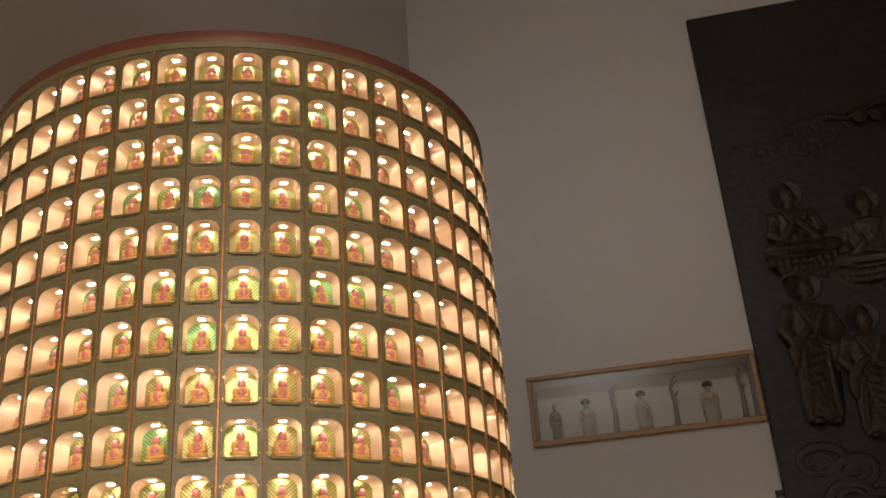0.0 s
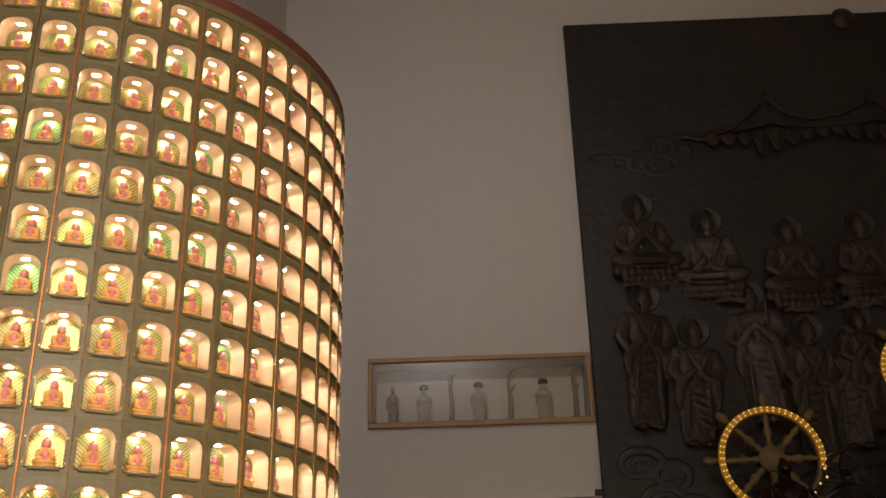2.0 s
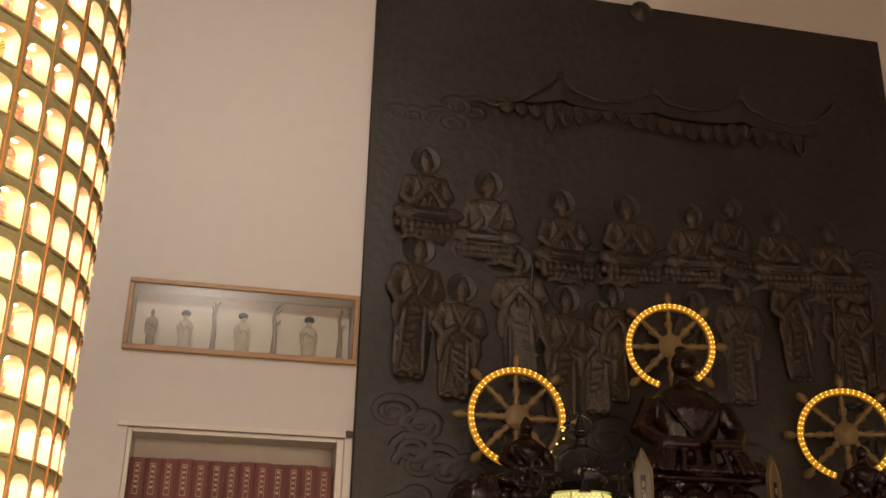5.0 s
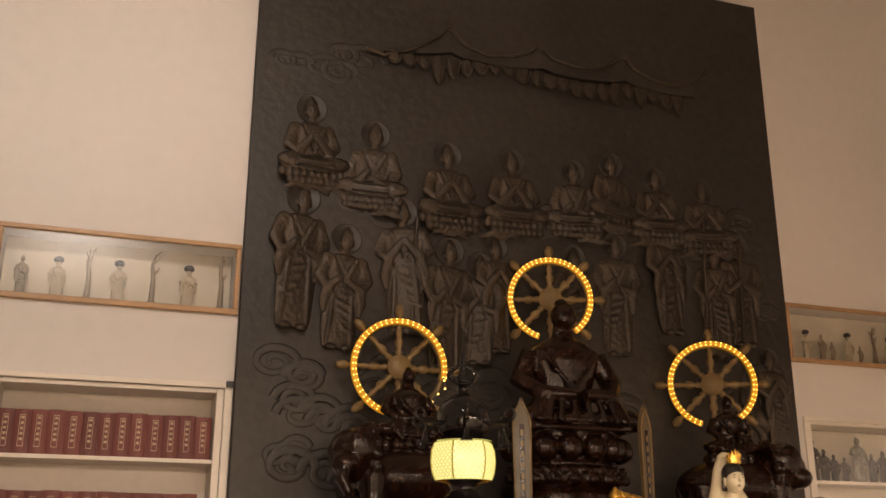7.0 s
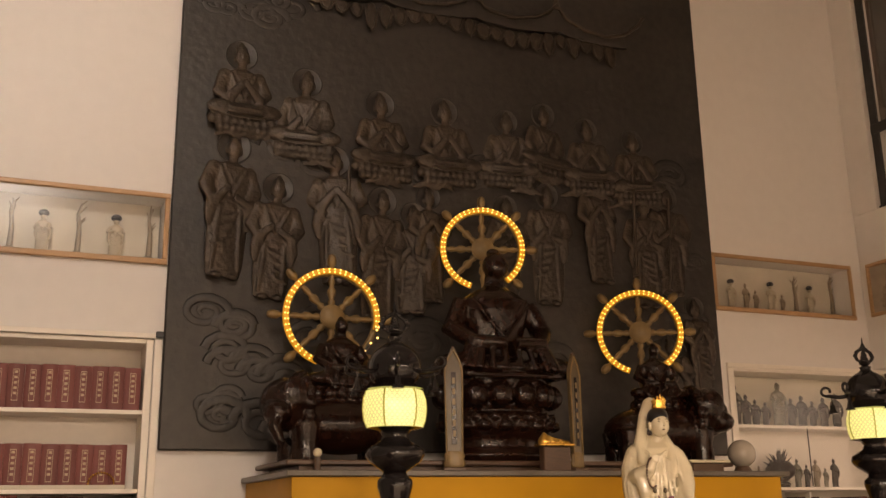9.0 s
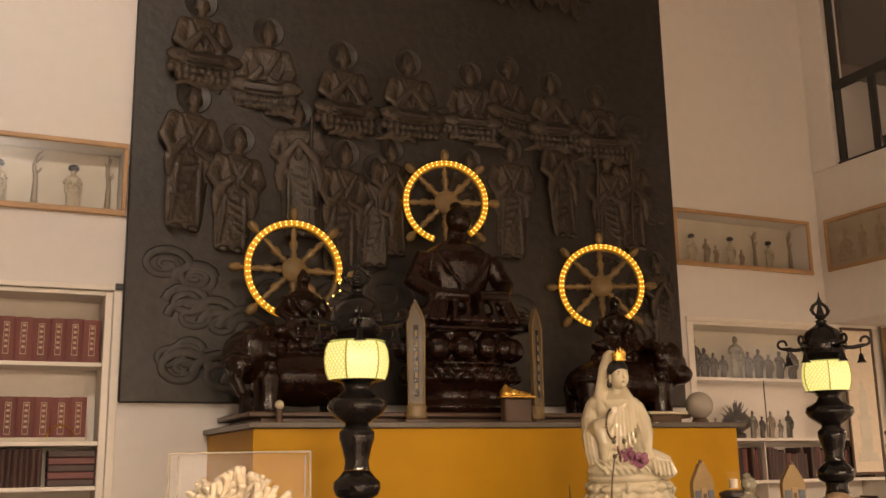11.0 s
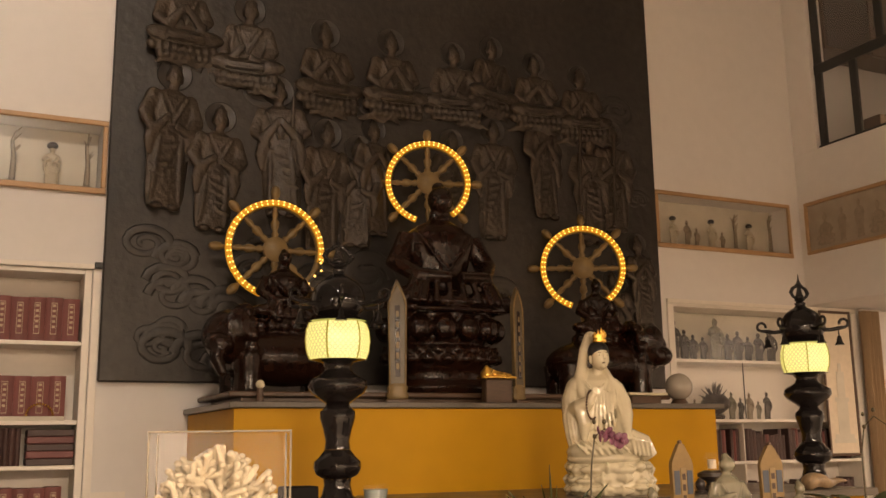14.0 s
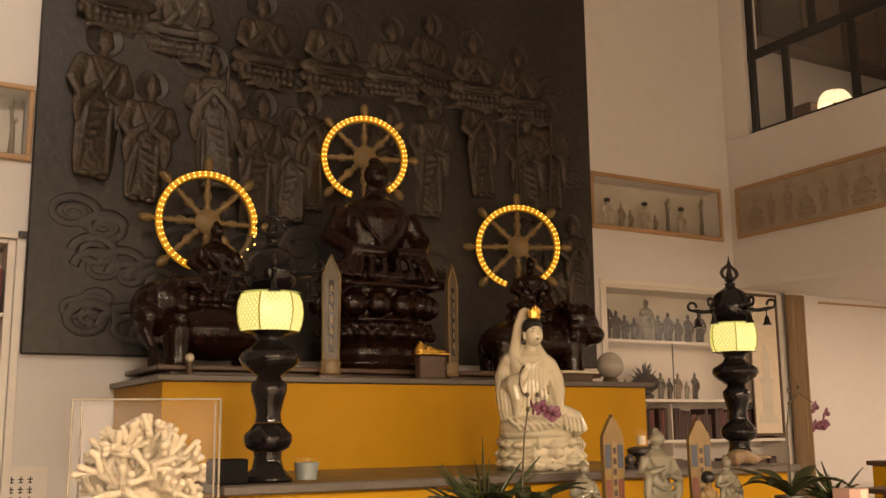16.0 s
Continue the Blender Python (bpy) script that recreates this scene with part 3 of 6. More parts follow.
def display_case(name, x0, x1, figures, label, base=3.0):
    """A shallow case in the wall with a pine frame, a pane and small statues."""
    cx = (x0 + x1) / 2
    c = thing(name, (cx, WALL_Y, base), label, "display case", "wall display cases")
    w = (x1 - x0) / 2
    part("back", Shape().box(-w + 0.04, w - 0.04, 0.2, 0.21, 0.035, 0.485), CASE_BACK, c)
    part("floor_board", Shape().box(-w + 0.04, w - 0.04, 0.0, 0.198, 0.032, 0.042), CASE_BACK, c)
    for nm, a in (("frame_top", (-w, w, -0.03, -0.003, 0.485, 0.52)), ("frame_bottom", (-w, w, -0.035, -0.003, 0.0, 0.04)), ("frame_side", (-w, -w + 0.035, -0.03, -0.003, 0.042, 0.483)), ("frame_side", (w - 0.035, w, -0.03, -0.003, 0.042, 0.483))):
        part(nm, Shape().box(*a, 0.006), FRAME_WOOD, c)
    p = part("pane", Shape().box(-w + 0.036, w - 0.036, -0.012, -0.008, 0.042, 0.483, 0.001), PANE, c, "dusty glass pane")
    p.visible_shadow = False
    for i, (fx, h, kind) in enumerate(figures):
        at = (fx, WALL_Y + 0.1, base + 0.0425)
        if kind == "white":
            f = fused(plain_figure(h, "standing", i, 1.25, 1.3), h * 0.018, 1)
            f.take(Shape().ball((0, -0.012 * h, 0.955 * h), (0.122 * h, 0.11 * h, 0.09 * h), 14, 9), m=1)
            st = part("statuette", f, [CASE_PALE, BLACK_HAIR], smooth=50)
            tagged(st, "small white robed statuette with black hair in the wall case", "statuette", "case statuettes")
        elif kind == "dark":
            st = part("statuette", fused(plain_figure(h, "standing", i, 0.9), h * 0.018, 1), CASE_DARK, smooth=50)
            tagged(st, "small weathered brown robed statuette in the wall case", "statuette", "case statuettes")
        else:
            f = Shape().tube([(0, 0, 0), (0.004, 0, h * 0.5), (-0.01, 0, h * 0.8), (0.012, 0, h)], [0.022, 0.016, 0.012, 0.005], 8)
            f.lathe([(0.045, 0), (0.05, 0.02), (0.02, 0.035)], 12)
            for k in range(6):
                a = rng.uniform(0, 6.28)
                z = h * rng.uniform(0.55, 0.95)
                f.tube([(0, 0, z), (0.045 * math.cos(a), 0.02 * math.sin(a), z + 0.05)], 0.008, 6, taper=0.4)
            st = part("branch_ornament", f, CASE_DARK, smooth=50)
            tagged(st, "slim brown carved branch ornament in the wall case", "ornament", "case ornaments")
        st.matrix_basis = Matrix.Translation(at)
    return c


CASE_PALE = material("yellowed_plaster_figure", (0.42, 0.36, 0.26), 0.45, grain=30, vary=0.12, bump=0.02)
CASE_DARK = material("weathered_brown_resin", (0.24, 0.19, 0.13), 0.6, grain=30, vary=0.2, bump=0.05)
display_case("display_case", -0.77, 0.852, [(-0.6, 0.3, "dark"), (-0.37, 0.29, "white"), (-0.17, 0.36, "branch"), (0.03, 0.3, "white"), (0.26, 0.38, "branch"), (0.505, 0.31, "white"), (0.735, 0.39, "branch")],
             "long pine-framed display case with small statuettes set in the wall")
display_case("display_case", 5.512, 7.11, [(5.79, 0.27, "white"), (5.95, 0.26, "dark"), (6.06, 0.2, "dark"), (6.235, 0.275, "white"), (6.36, 0.18, "dark"), (6.52, 0.36, "branch"), (6.69, 0.27, "white"), (6.95, 0.39, "branch")],
             "long pine-framed display case with small statuettes set in the wall", 2.978)

# the framed relief band on the parapet
BAND_STONE = material("faded_relief_stone", (0.3, 0.24, 0.18), 0.7, grain=20, vary=0.25, bump=0.05)
BAND_GROUND = material("brown_grey_band_ground", (0.36, 0.295, 0.225), 0.7, grain=7, vary=0.2, bump=0.02, stain=0.4, stain_colour=(0.28, 0.22, 0.16))
band = thing("relief_band", (RIGHT_X, 6.9, 3.0), "long pine-framed grey relief band on the gallery parapet", "wall relief")
part("ground", Shape().box(-0.018, -0.003, -6.0, -0.035, 0.035, 0.464), BAND_GROUND, band)
for nm, a in (("frame_top", (-0.035, -0.003, -6.0, 0.0, 0.465, 0.5)), ("frame_bottom", (-0.035, -0.003, -6.0, 0.0, 0.0, 0.033)), ("frame_side", (-0.035, -0.003, -0.034, 0.0, 0.0335, 0.4645))):
    part(nm, Shape().box(*a, 0.006), FRAME_WOOD, band)
for k in range(16):
    f = plain_figure(0.34 * rng.uniform(0.85, 1.1), "standing" if k % 3 else "seated", k, 0.9)
    part("relief_figure", f, BAND_STONE, band, smooth=50, at=Matrix.Translation((-0.025, -0.24 - 0.2 * k, 0.06)) @ pose(0, 0, 0, 0, 0, -90) @ Matrix.Diagonal((1, 0.12, 1, 1)))

# right-hand cabinet
CABINET_DARK = material("dark_brown_resin", (0.045, 0.035, 0.026), 0.5, grain=30, vary=0.2, bump=0.05)
cab = thing("wall_cabinet", (6.72, WALL_Y, 0.12), "white built-in wall cabinet with glass doors and statuettes", "cabinet")
cw = 1.12 - 0.003
for nm, a in (("back", (-cw, cw, 0.32, 0.338, 0, 2.365)), ("side", (-cw, -cw + 0.03, 0, 0.318, 0, 2.365)), ("side", (cw - 0.03, cw, 0, 0.318, 0, 2.365)), ("top", (-cw + 0.032, cw - 0.032, 0, 0.318, 2.335, 2.365)), ("divider", (-0.36, -0.345, 0.004, 0.318, 0.5, 1.31)),
              ("frame_side", (-cw - 0.02, -cw + 0.045, -0.02, -0.002, 0, 2.36)), ("frame_side", (cw - 0.045, cw + 0.02, -0.02, -0.002, 0, 2.36)), ("frame_top", (-cw - 0.02, cw + 0.02, -0.024, -0.002, 2.363, 2.4))):
    part(nm, Shape().box(*a), WHITE_PAINT, cab)
for z in (1.85, 1.325, 0.96, 0.5):
    part("shelf", Shape().box(-cw + 0.032, cw - 0.032, 0.004, 0.318, z, z + 0.028), WHITE_PAINT, cab)
for x0, x1 in ((-cw + 0.05, 0.02), (0.025, cw - 0.05)):
    p = part("glass_door", Shape().box(x0, x1, -0.012, -0.006, 1.36, 2.35, 0.001), PANE, cab, "sliding glass door")
    p.visible_shadow = False
part("door_edge", Shape().box(-0.33, -0.322, -0.016, -0.004, 1.36, 1.85), STEEL, cab)
part("picture_back", Shape().box(-cw + 0.06, 0.9, 0.30, 0.312, 1.89, 2.33), CASE_BACK, cab)
for i, (fx, h, mt) in enumerate([(5.76, 0.37, "d"), (5.88, 0.28, "d"), (5.98, 0.24, "d"), (6.09, 0.22, "d"), (6.24, 0.4, "w"), (6.38, 0.26, "d"), (6.5, 0.29, "d"), (6.62, 0.24, "d"), (6.75, 0.28, "d"), (6.9, 0.32, "d")]):
    f = fused(plain_figure(h, "standing", i + 30, 1.35, 1.15), h * 0.018, 1)
    st = tagged(part("statuette", f, CABINET_DARK if mt == "d" else JADE, smooth=50), "small dark robed statuette behind the cabinet glass" if mt == "d" else "pale robed statuette behind the cabinet glass", "statuette", "cabinet statuettes")
    st.matrix_basis = Matrix.Translation((fx, WALL_Y + 0.15, 0.12 + 1.85 + 0.0285))
for i in range(11):
    fx = 5.72 + 0.105 * i
    if 6.02 < fx < 6.3:
        continue
    h = rng.uniform(0.15, 0.27)
    st = tagged(part("statuette", fused(plain_figure(h, "standing", i + 60, 1.1), h * 0.018, 1), (JADE, CABINET_DARK, CASE_DARK)[i % 3], smooth=50), "small mixed statuette on the cabinet shelf", "statuette", "cabinet statuettes")
    st.matrix_basis = Matrix.Translation((fx, WALL_Y + 0.12, 0.12 + 1.325 + 0.0285))
tree = tagged(thing("spiky_ornament", (6.15, WALL_Y + 0.1, 0.12 + 1.325 + 0.0285), "dark spiky carved ornament on the cabinet shelf", "ornament"))
s = Shape().lathe([(0.07, 0), (0.08, 0.03), (0.05, 0.05), (0.12, 0.1), (0.13, 0.16), (0.08, 0.22)], 14)
for k in range(40):
    a, e = rng.uniform(0, 6.28), rng.uniform(0.2, 1.5)
    d = Vector((math.cos(a) * math.cos(e), 0.6 * math.sin(a) * math.cos(e), math.sin(e)))
    c = Vector((0, 0, 0.15))
    s.tube([c + d * 0.06, c + d * rng.uniform(0.14, 0.19)], 0.012, 5, taper=0.15)
part("spikes", s, POT, tree, smooth=50)
for zz in (0.988, 0.528):
    x = 6.12 if zz < 0.9 else 5.68
    while x < 7.7:
        w = rng.uniform(0.028, 0.045)
        if abs(x - 6.365) > 0.03:
            book(x + w / 2, 0.12 + zz + 0.0005, w * 0.97, rng.uniform(0.22, 0.29), BOOK_DARK if rng.random() < 0.9 else BOOK, False, "cabinet books")
        x += w + (0.0 if rng.random() < 0.93 else 0.05)
pic = thing("framed_picture", (7.55, WALL_Y, 1.13), "tall pale picture of a tower in a thin dark frame", "picture")
for a in ((-0.2, 0.2, -0.05, -0.03, 0.0, 0.025), (-0.2, 0.2, -0.05, -0.03, 1.335, 1.36), (-0.2, -0.18, -0.05, -0.03, 0.026, 1.334), (0.175, 0.2, -0.05, -0.03, 0.026, 1.334)):
    part("frame", Shape().box(*a), DARK_WOOD, pic)
part("sheet", Shape().box(-0.179, 0.174, -0.04, -0.034, 0.026, 1.334, 0.001), PAPER, pic)
s = Shape()
for z0, z1, w in ((0.12, 0.16, 0.14), (0.16, 0.2, 0.12), (0.2, 0.5, 0.07), (0.5, 0.54, 0.09), (0.54, 0.78, 0.05), (0.78, 0.86, 0.02)):
    s.box(-w, w, -0.0435, -0.0405, z0, z1, 0.001)
part("drawn_tower", s, CASE_BACK, pic)

# curtain and desk in the side aisle
s = Shape()
n = 90
v = []
for i in range(n + 1):
    x = -0.12 + 0.24 * i / n
    for z in (0.02, 0.9, 1.7, 2.495):
        v.append((x * (0.9 + 0.1 * z / 2.42), -0.05 + 0.028 * math.sin(i * 0.52) + 0.012 * math.sin(i * 0.23 + z), z))
for d in (0.0, 0.006):
    o = len(s.v)
    s.add([(a, b + d, c) for a, b, c in v], [(i * 4 + k, i * 4 + 4 + k, i * 4 + 5 + k, i * 4 + 1 + k) for i in range(n) for k in range(3)])
cur = thing("curtain", (7.95, WALL_Y - 0.06, 0), "narrow gathered brown curtain hanging beside the cabinet", "curtain")
part("cloth", s, CURTAIN, cur, smooth=60)
part("rod", Shape().tube([(-0.14, -0.04, 2.505), (0.14, -0.04, 2.505)], 0.01), WHITE_PAINT, cur)
structure("picture_rail", Shape().box(8.4, AISLE_X - 0.01, WALL_Y - 0.02, WALL_Y - 0.002, 2.445, 2.465), FRAME_WOOD, "thin wooden rail high on the aisle wall", "trim")
desk = thing("side_table", (7.95, 5.75, 0), "ochre cabinet table with a dark top in the aisle", "table")
part("top", Shape().box(-0.36, 0.5, -0.4, 0.2, 0.88, 0.92, 0.006), DARK_WOOD, desk)
part("body", Shape().box(-0.32, 0.46, -0.36, 0.17, 0.04, 0.878), OCHRE, desk)
part("plinth", Shape().box(-0.3, 0.44, -0.34, 0.15, 0.0, 0.039), DARK_WOOD, desk)
stool = thing("stool", (7.05, 5.35, 0), "low dark wooden stool in the aisle", "stool")
part("seat", Shape().box(-0.2, 0.2, -0.15, 0.15, 0.7, 0.74, 0.01), DARK_WOOD, stool)
for ax in (-0.16, 0.16):
    for ay in (-0.11, 0.11):
        part("leg", Shape().box(ax - 0.02, ax + 0.02, ay - 0.02, ay + 0.02, 0, 0.699), DARK_WOOD, stool)

# ---- the great relief ----
PX0, PX1, PZ0, PZ1 = 0.858, 5.492, 1.73, 6.375
relief = thing("bronze_mural", ((PX0 + PX1) / 2, WALL_Y, 0), "huge dark bronze relief panel with rows of carved figures", "relief")
PC = (PX0 + PX1) / 2
part("backboard", Shape().box(PX0 - PC, PX1 - PC, -0.06, -0.003, PZ0, PZ1, 0.01), BOARD, relief, "dark bronze backboard")


def relief_body(seed, standing):
    """A robed figure in high relief, its head at the origin: haloed, broad-shouldered, with folded or joined hands."""
    r = random.Random(seed)
    f = Shape()
    f.ball((0, -0.02, 0.0), (0.056, 0.062, 0.078), 16, 12)
    f.ball((0, 0.0, 0.062), (0.05, 0.05, 0.036), 12, 8)
    f.ball((0, 0.0, 0.1), (0.024, 0.026, 0.022), 10, 7)
    f.ball((0, -0.082, -0.006), (0.011, 0.012, 0.022), 8, 6)
    for e in (-1, 1):
        f.ball((0.056 * e, 0.0, -0.016), (0.012, 0.018, 0.038), 8, 6)
        f.ball((0.025 * e, -0.068, 0.016), (0.018, 0.01, 0.006), 8, 5)
    f.tube([(0, 0.0, -0.05), (0, 0.0, -0.13)], 0.036, 12)
    f.lathe([(0.15, -0.46), (0.128, -0.36), (0.135, -0.26), (0.155, -0.19), (0.13, -0.14), (0.05, -0.105)], 22, squash=(1, 0.55))
    joined = r.random() < 0.5
    drop = 0.0 if joined else -r.uniform(0.02, 0.07)
    for e in (-1, 1):
        hand = (0.012 * e, -0.135, -0.235) if joined else (0.035 * e, -0.125, -0.315 + drop * (1 + e) * 0.6)
        f.ball((0.135 * e, 0.0, -0.18), (0.062, 0.06, 0.066), 12, 8)
        f.tube([(0.148 * e, 0.0, -0.19), (0.185 * e, -0.02, -0.31), (0.13 * e, -0.09, -0.375 + drop), hand], [0.052, 0.058, 0.046, 0.026], 12)
        f.ball(hand, (0.024, 0.022, 0.034), 8, 6)
        f.tube([(0.12 * e, -0.075, -0.38), (0.15 * e, -0.06, -0.5), (0.145 * e, -0.05, -0.6 if standing else -0.5)], [0.05, 0.042, 0.014], 10)
        f.tube([(0.1 * e, -0.065, -0.15), (0.06 * e, -0.085, -0.25), (0.012 * e, -0.088, -0.36)], 0.01, 6)
        f.tube([(0.07 * e, -0.06, -0.13), (0.035 * e, -0.082, -0.2), (0.0, -0.085, -0.26)], 0.008, 6)
    if standing:
        low = -r.uniform(0.86, 0.98)
        f.lathe([(0.12, low), (0.14, low + 0.1), (0.15, -0.6), (0.15, -0.46)], 22, squash=(1, 0.5))
        side = r.choice((-1, 1))
        for i in range(4):
            x0, z0 = -0.12 + 0.025 * i, -0.4 - 0.07 * i
            f.tube([(side * x0, -0.058, z0), (side * (x0 + 0.08), -0.078, z0 - 0.1), (side * (x0 + 0.17), -0.074, z0 - 0.13), (side * 0.125, -0.05, z0 - 0.11)], [0.004, 0.011, 0.012, 0.005], 6)
        for e in (-1, 1):
            f.tube([(0.075 * e, -0.07, -0.44), (0.085 * e, -0.07, -0.65), (0.1 * e, -0.055, low + 0.04)], [0.016, 0.02, 0.012], 7)
            f.ball((0.06 * e, -0.075, low), (0.045, 0.06, 0.025), 8, 6)
    else:
        f.ball((0, -0.04, -0.455), (0.27, 0.13, 0.062), 18, 10)
        for e in (-1, 1):
            f.ball((0.18 * e, -0.09, -0.445), (0.12, 0.085, 0.06), 12, 8)
        for i in range(3):
            z = -0.425 - 0.035 * i
            f.tube([(-0.24 + 0.02 * i, -0.12, z), (-0.1, -0.175, z - 0.022), (0.1, -0.175, z - 0.022), (0.24 - 0.02 * i, -0.12, z)], 0.01, 6)
        for ring, (q, z) in enumerate(((0.25, -0.535), (0.21, -0.595))):
            for i in range(9):
                x = -q + 2 * q * (i + 0.5 * (ring % 2)) / 8.5
                f.ball((x, -0.05, z), (0.04, 0.07, 0.04), 8, 6)
        for i in range(4):
            x = r.uniform(-0.26, 0.26)
            f.tube([(x - 0.1, -0.03, -0.66), (x, -0.05, -0.625), (x + 0.1, -0.03, -0.67)], [0.012, 0.026, 0.012], 7)
    return f


def relief_figure(x, z, size, seed, standing):
    f = fused(relief_body(seed, standing), 0.0095, 1)
    lean = random.Random(seed).uniform(-4, 4)
    part("relief_figure", f, BRONZE, relief, smooth=60, at=Matrix.Translation((x - PC, -0.075, z)) @ pose(0, 0, 0, 0, lean, 12 * math.sin(seed * 2.3)) @ Matrix.Diagonal((size, 0.46, size, 1)))
    halo = Shape().lathe([(0.0, 0.008), (0.108, 0.009), (0.118, 0.014), (0.124, 0.009), (0.125, 0.0)], 28).moved(pose(0, 0, 0, 90, 0, 0))
    part("halo", halo, BOARD, relief, "plain round halo", smooth=40, at=Matrix.Translation((x - PC, -0.058, z + 0.02)) @ Matrix.Diagonal((size, 1, size, 1)))


# the seated row, then the standing rows below
for i, (x, z) in enumerate([(1.306, 4.634), (1.812, 4.489), (2.406, 4.397), (2.952, 4.418), (3.503, 4.406), (3.86, 4.517), (4.269, 4.44), (4.727, 4.392)]):
    relief_figure(x, z, 0.98 if i < 4 else 0.9, i + 1, False)
for i, (x, z, size) in enumerate([(1.278, 3.897, 1.02), (2.038, 3.88, 1.0), (1.612, 3.616, 0.95), (2.426, 3.602, 0.95), (2.675, 3.514, 0.86), (2.804, 3.674, 0.84), (3.48, 3.666, 0.84),
                                  (3.856, 3.803, 0.92), (4.311, 3.982, 0.98), (4.793, 3.818, 0.92), (5.036, 3.915, 0.98), (5.25, 2.95, 0.8), (4.97, 2.62, 0.8)]):
    relief_figure(x, z, size, i + 20, True)
# staffs, clouds and ridges
for x, z0, z1 in ((2.12, 3.0, 3.85), (4.66, 3.2, 4.15), (5.0, 3.1, 3.9)):
    part("staff", Shape().tube([(x - PC, -0.11, z0), (x - PC + 0.02, -0.13, z1)], 0.014, 8), BRONZE, relief, smooth=60)


def cloud(x, z, r, seed):
    g = random.Random(seed)
    s = Shape()
    for k in range(3):
        pts, turns = [], g.uniform(1.3, 2.0)
        cx, cz, rr, sg = g.uniform(-r, r), g.uniform(-0.5 * r, 0.5 * r), r * g.uniform(0.5, 0.95), g.choice((-1, 1))
        for i in range(26):
            a = turns * 2 * math.pi * i / 25
            q = rr * (1 - 0.82 * i / 25)
            pts.append((cx + sg * q * math.cos(a), 0, cz + q * math.sin(a) * 0.7))
        s.tube(pts, [0.034 * r / 0.25 * (1 - 0.6 * i / 25) + 0.005 for i in range(26)], 8)
    part("cloud_scroll", s, BOARD, relief, smooth=60, at=Matrix.Translation((x - PC, -0.062, z)) @ Matrix.Diagonal((1, 0.22, 1, 1)))


for i, (x, z, r) in enumerate([(1.22, 2.62, 0.22), (1.18, 2.05, 0.17), (1.45, 1.98, 0.27), (1.3, 2.35, 0.22), (1.7, 2.3, 0.24), (1.9, 2.6, 0.2), (5.2, 2.75, 0.18), (5.25, 2.1, 0.16), (1.4, 4.06, 0.25), (1.95, 3.95, 0.22), (2.7, 3.92, 0.2),
                              (3.3, 3.9, 0.22), (4.55, 3.95, 0.22), (5.05, 4.1, 0.2), (1.6, 5.1, 0.22), (1.25, 5.0, 0.18), (5.3, 3.4, 0.12), (2.6, 2.5, 0.25), (3.8, 2.5, 0.25), (4.9, 2.6, 0.2)]):
    cloud(x, z, r, i)
# the carved canopy with its ridge points and scalloped hangings
PEAKS = [(2.42, 5.57), (3.24, 5.54), (4.03, 5.6)]
ridge = [(1.72, 5.24), (1.86, 5.2), (2.12, 5.31), (2.33, 5.46), PEAKS[0], (2.52, 5.43), (2.74, 5.36), (2.98, 5.39), (3.15, 5.46), PEAKS[1], (3.34, 5.43), (3.58, 5.39), (3.82, 5.44), (3.95, 5.51), PEAKS[2], (4.12, 5.47), (4.3, 5.4), (4.52, 5.37), (4.72, 5.43), (4.86, 5.54), (4.92, 5.63)]
LOW = Matrix.Translation((0, -0.038, 0)) @ Matrix.Diagonal((1, 0.42, 1, 1))
part("canopy_ridge", Shape().tube([(x - PC, -0.088, z) for x, z in ridge], 0.017, 8), BRONZE, relief, smooth=60)
s = Shape()
for (a, za), (b, zb) in zip(ridge[1:-3], ridge[2:-2]):
    la, lb = 5.27 + 0.25 * (za - 5.35), 5.27 + 0.25 * (zb - 5.35)
    s.add([(a - PC, -0.1, za), (b - PC, -0.1, zb), (b - PC, -0.16, lb), (a - PC, -0.16, la), (a - PC, -0.06, za), (b - PC, -0.06, zb), (b - PC, -0.06, lb), (a - PC, -0.06, la)],
          [(0, 1, 2, 3), (7, 6, 5, 4), (3, 2, 6, 7), (0, 4, 5, 1)])
part("canopy_roof", s, BOARD, relief, smooth=30, at=LOW)
for x, z in PEAKS:
    part("ridge_point", Shape().lathe([(0.04, -0.05), (0.036, 0.0), (0.016, 0.04), (0.004, 0.09)], 10, (x - PC, -0.11, z)), BRONZE, relief, smooth=50, at=LOW)
g = random.Random(8)
for i in range(22):
    x = 1.95 + 2.6 * i / 21
    z = 5.26 - 0.03 * math.sin(i * 0.6)
    drop, w = g.uniform(0.09, 0.2), g.uniform(0.05, 0.075)
    s = Shape().tube([(x - w - PC, -0.13, z), (x - 0.5 * w - PC, -0.15, z - drop * 0.8), (x - PC, -0.16, z - drop), (x + 0.5 * w - PC, -0.15, z - drop * 0.8), (x + w - PC, -0.13, z)], 0.012, 7)
    s.ball((x - PC, -0.11, z - drop * 0.3), (w * 0.9, 0.035, drop * 0.6), 10, 7)
    part("hanging_scallop", s, BRONZE, relief, smooth=50, at=LOW)
part("top_boss", Shape().lathe([(0.09, 0), (0.1, 0.02), (0.07, 0.05), (0.02, 0.07)], 16).moved(pose(3.17 - PC, -0.06, 6.31, 90, 0, 0)), BRONZE, relief, smooth=50)


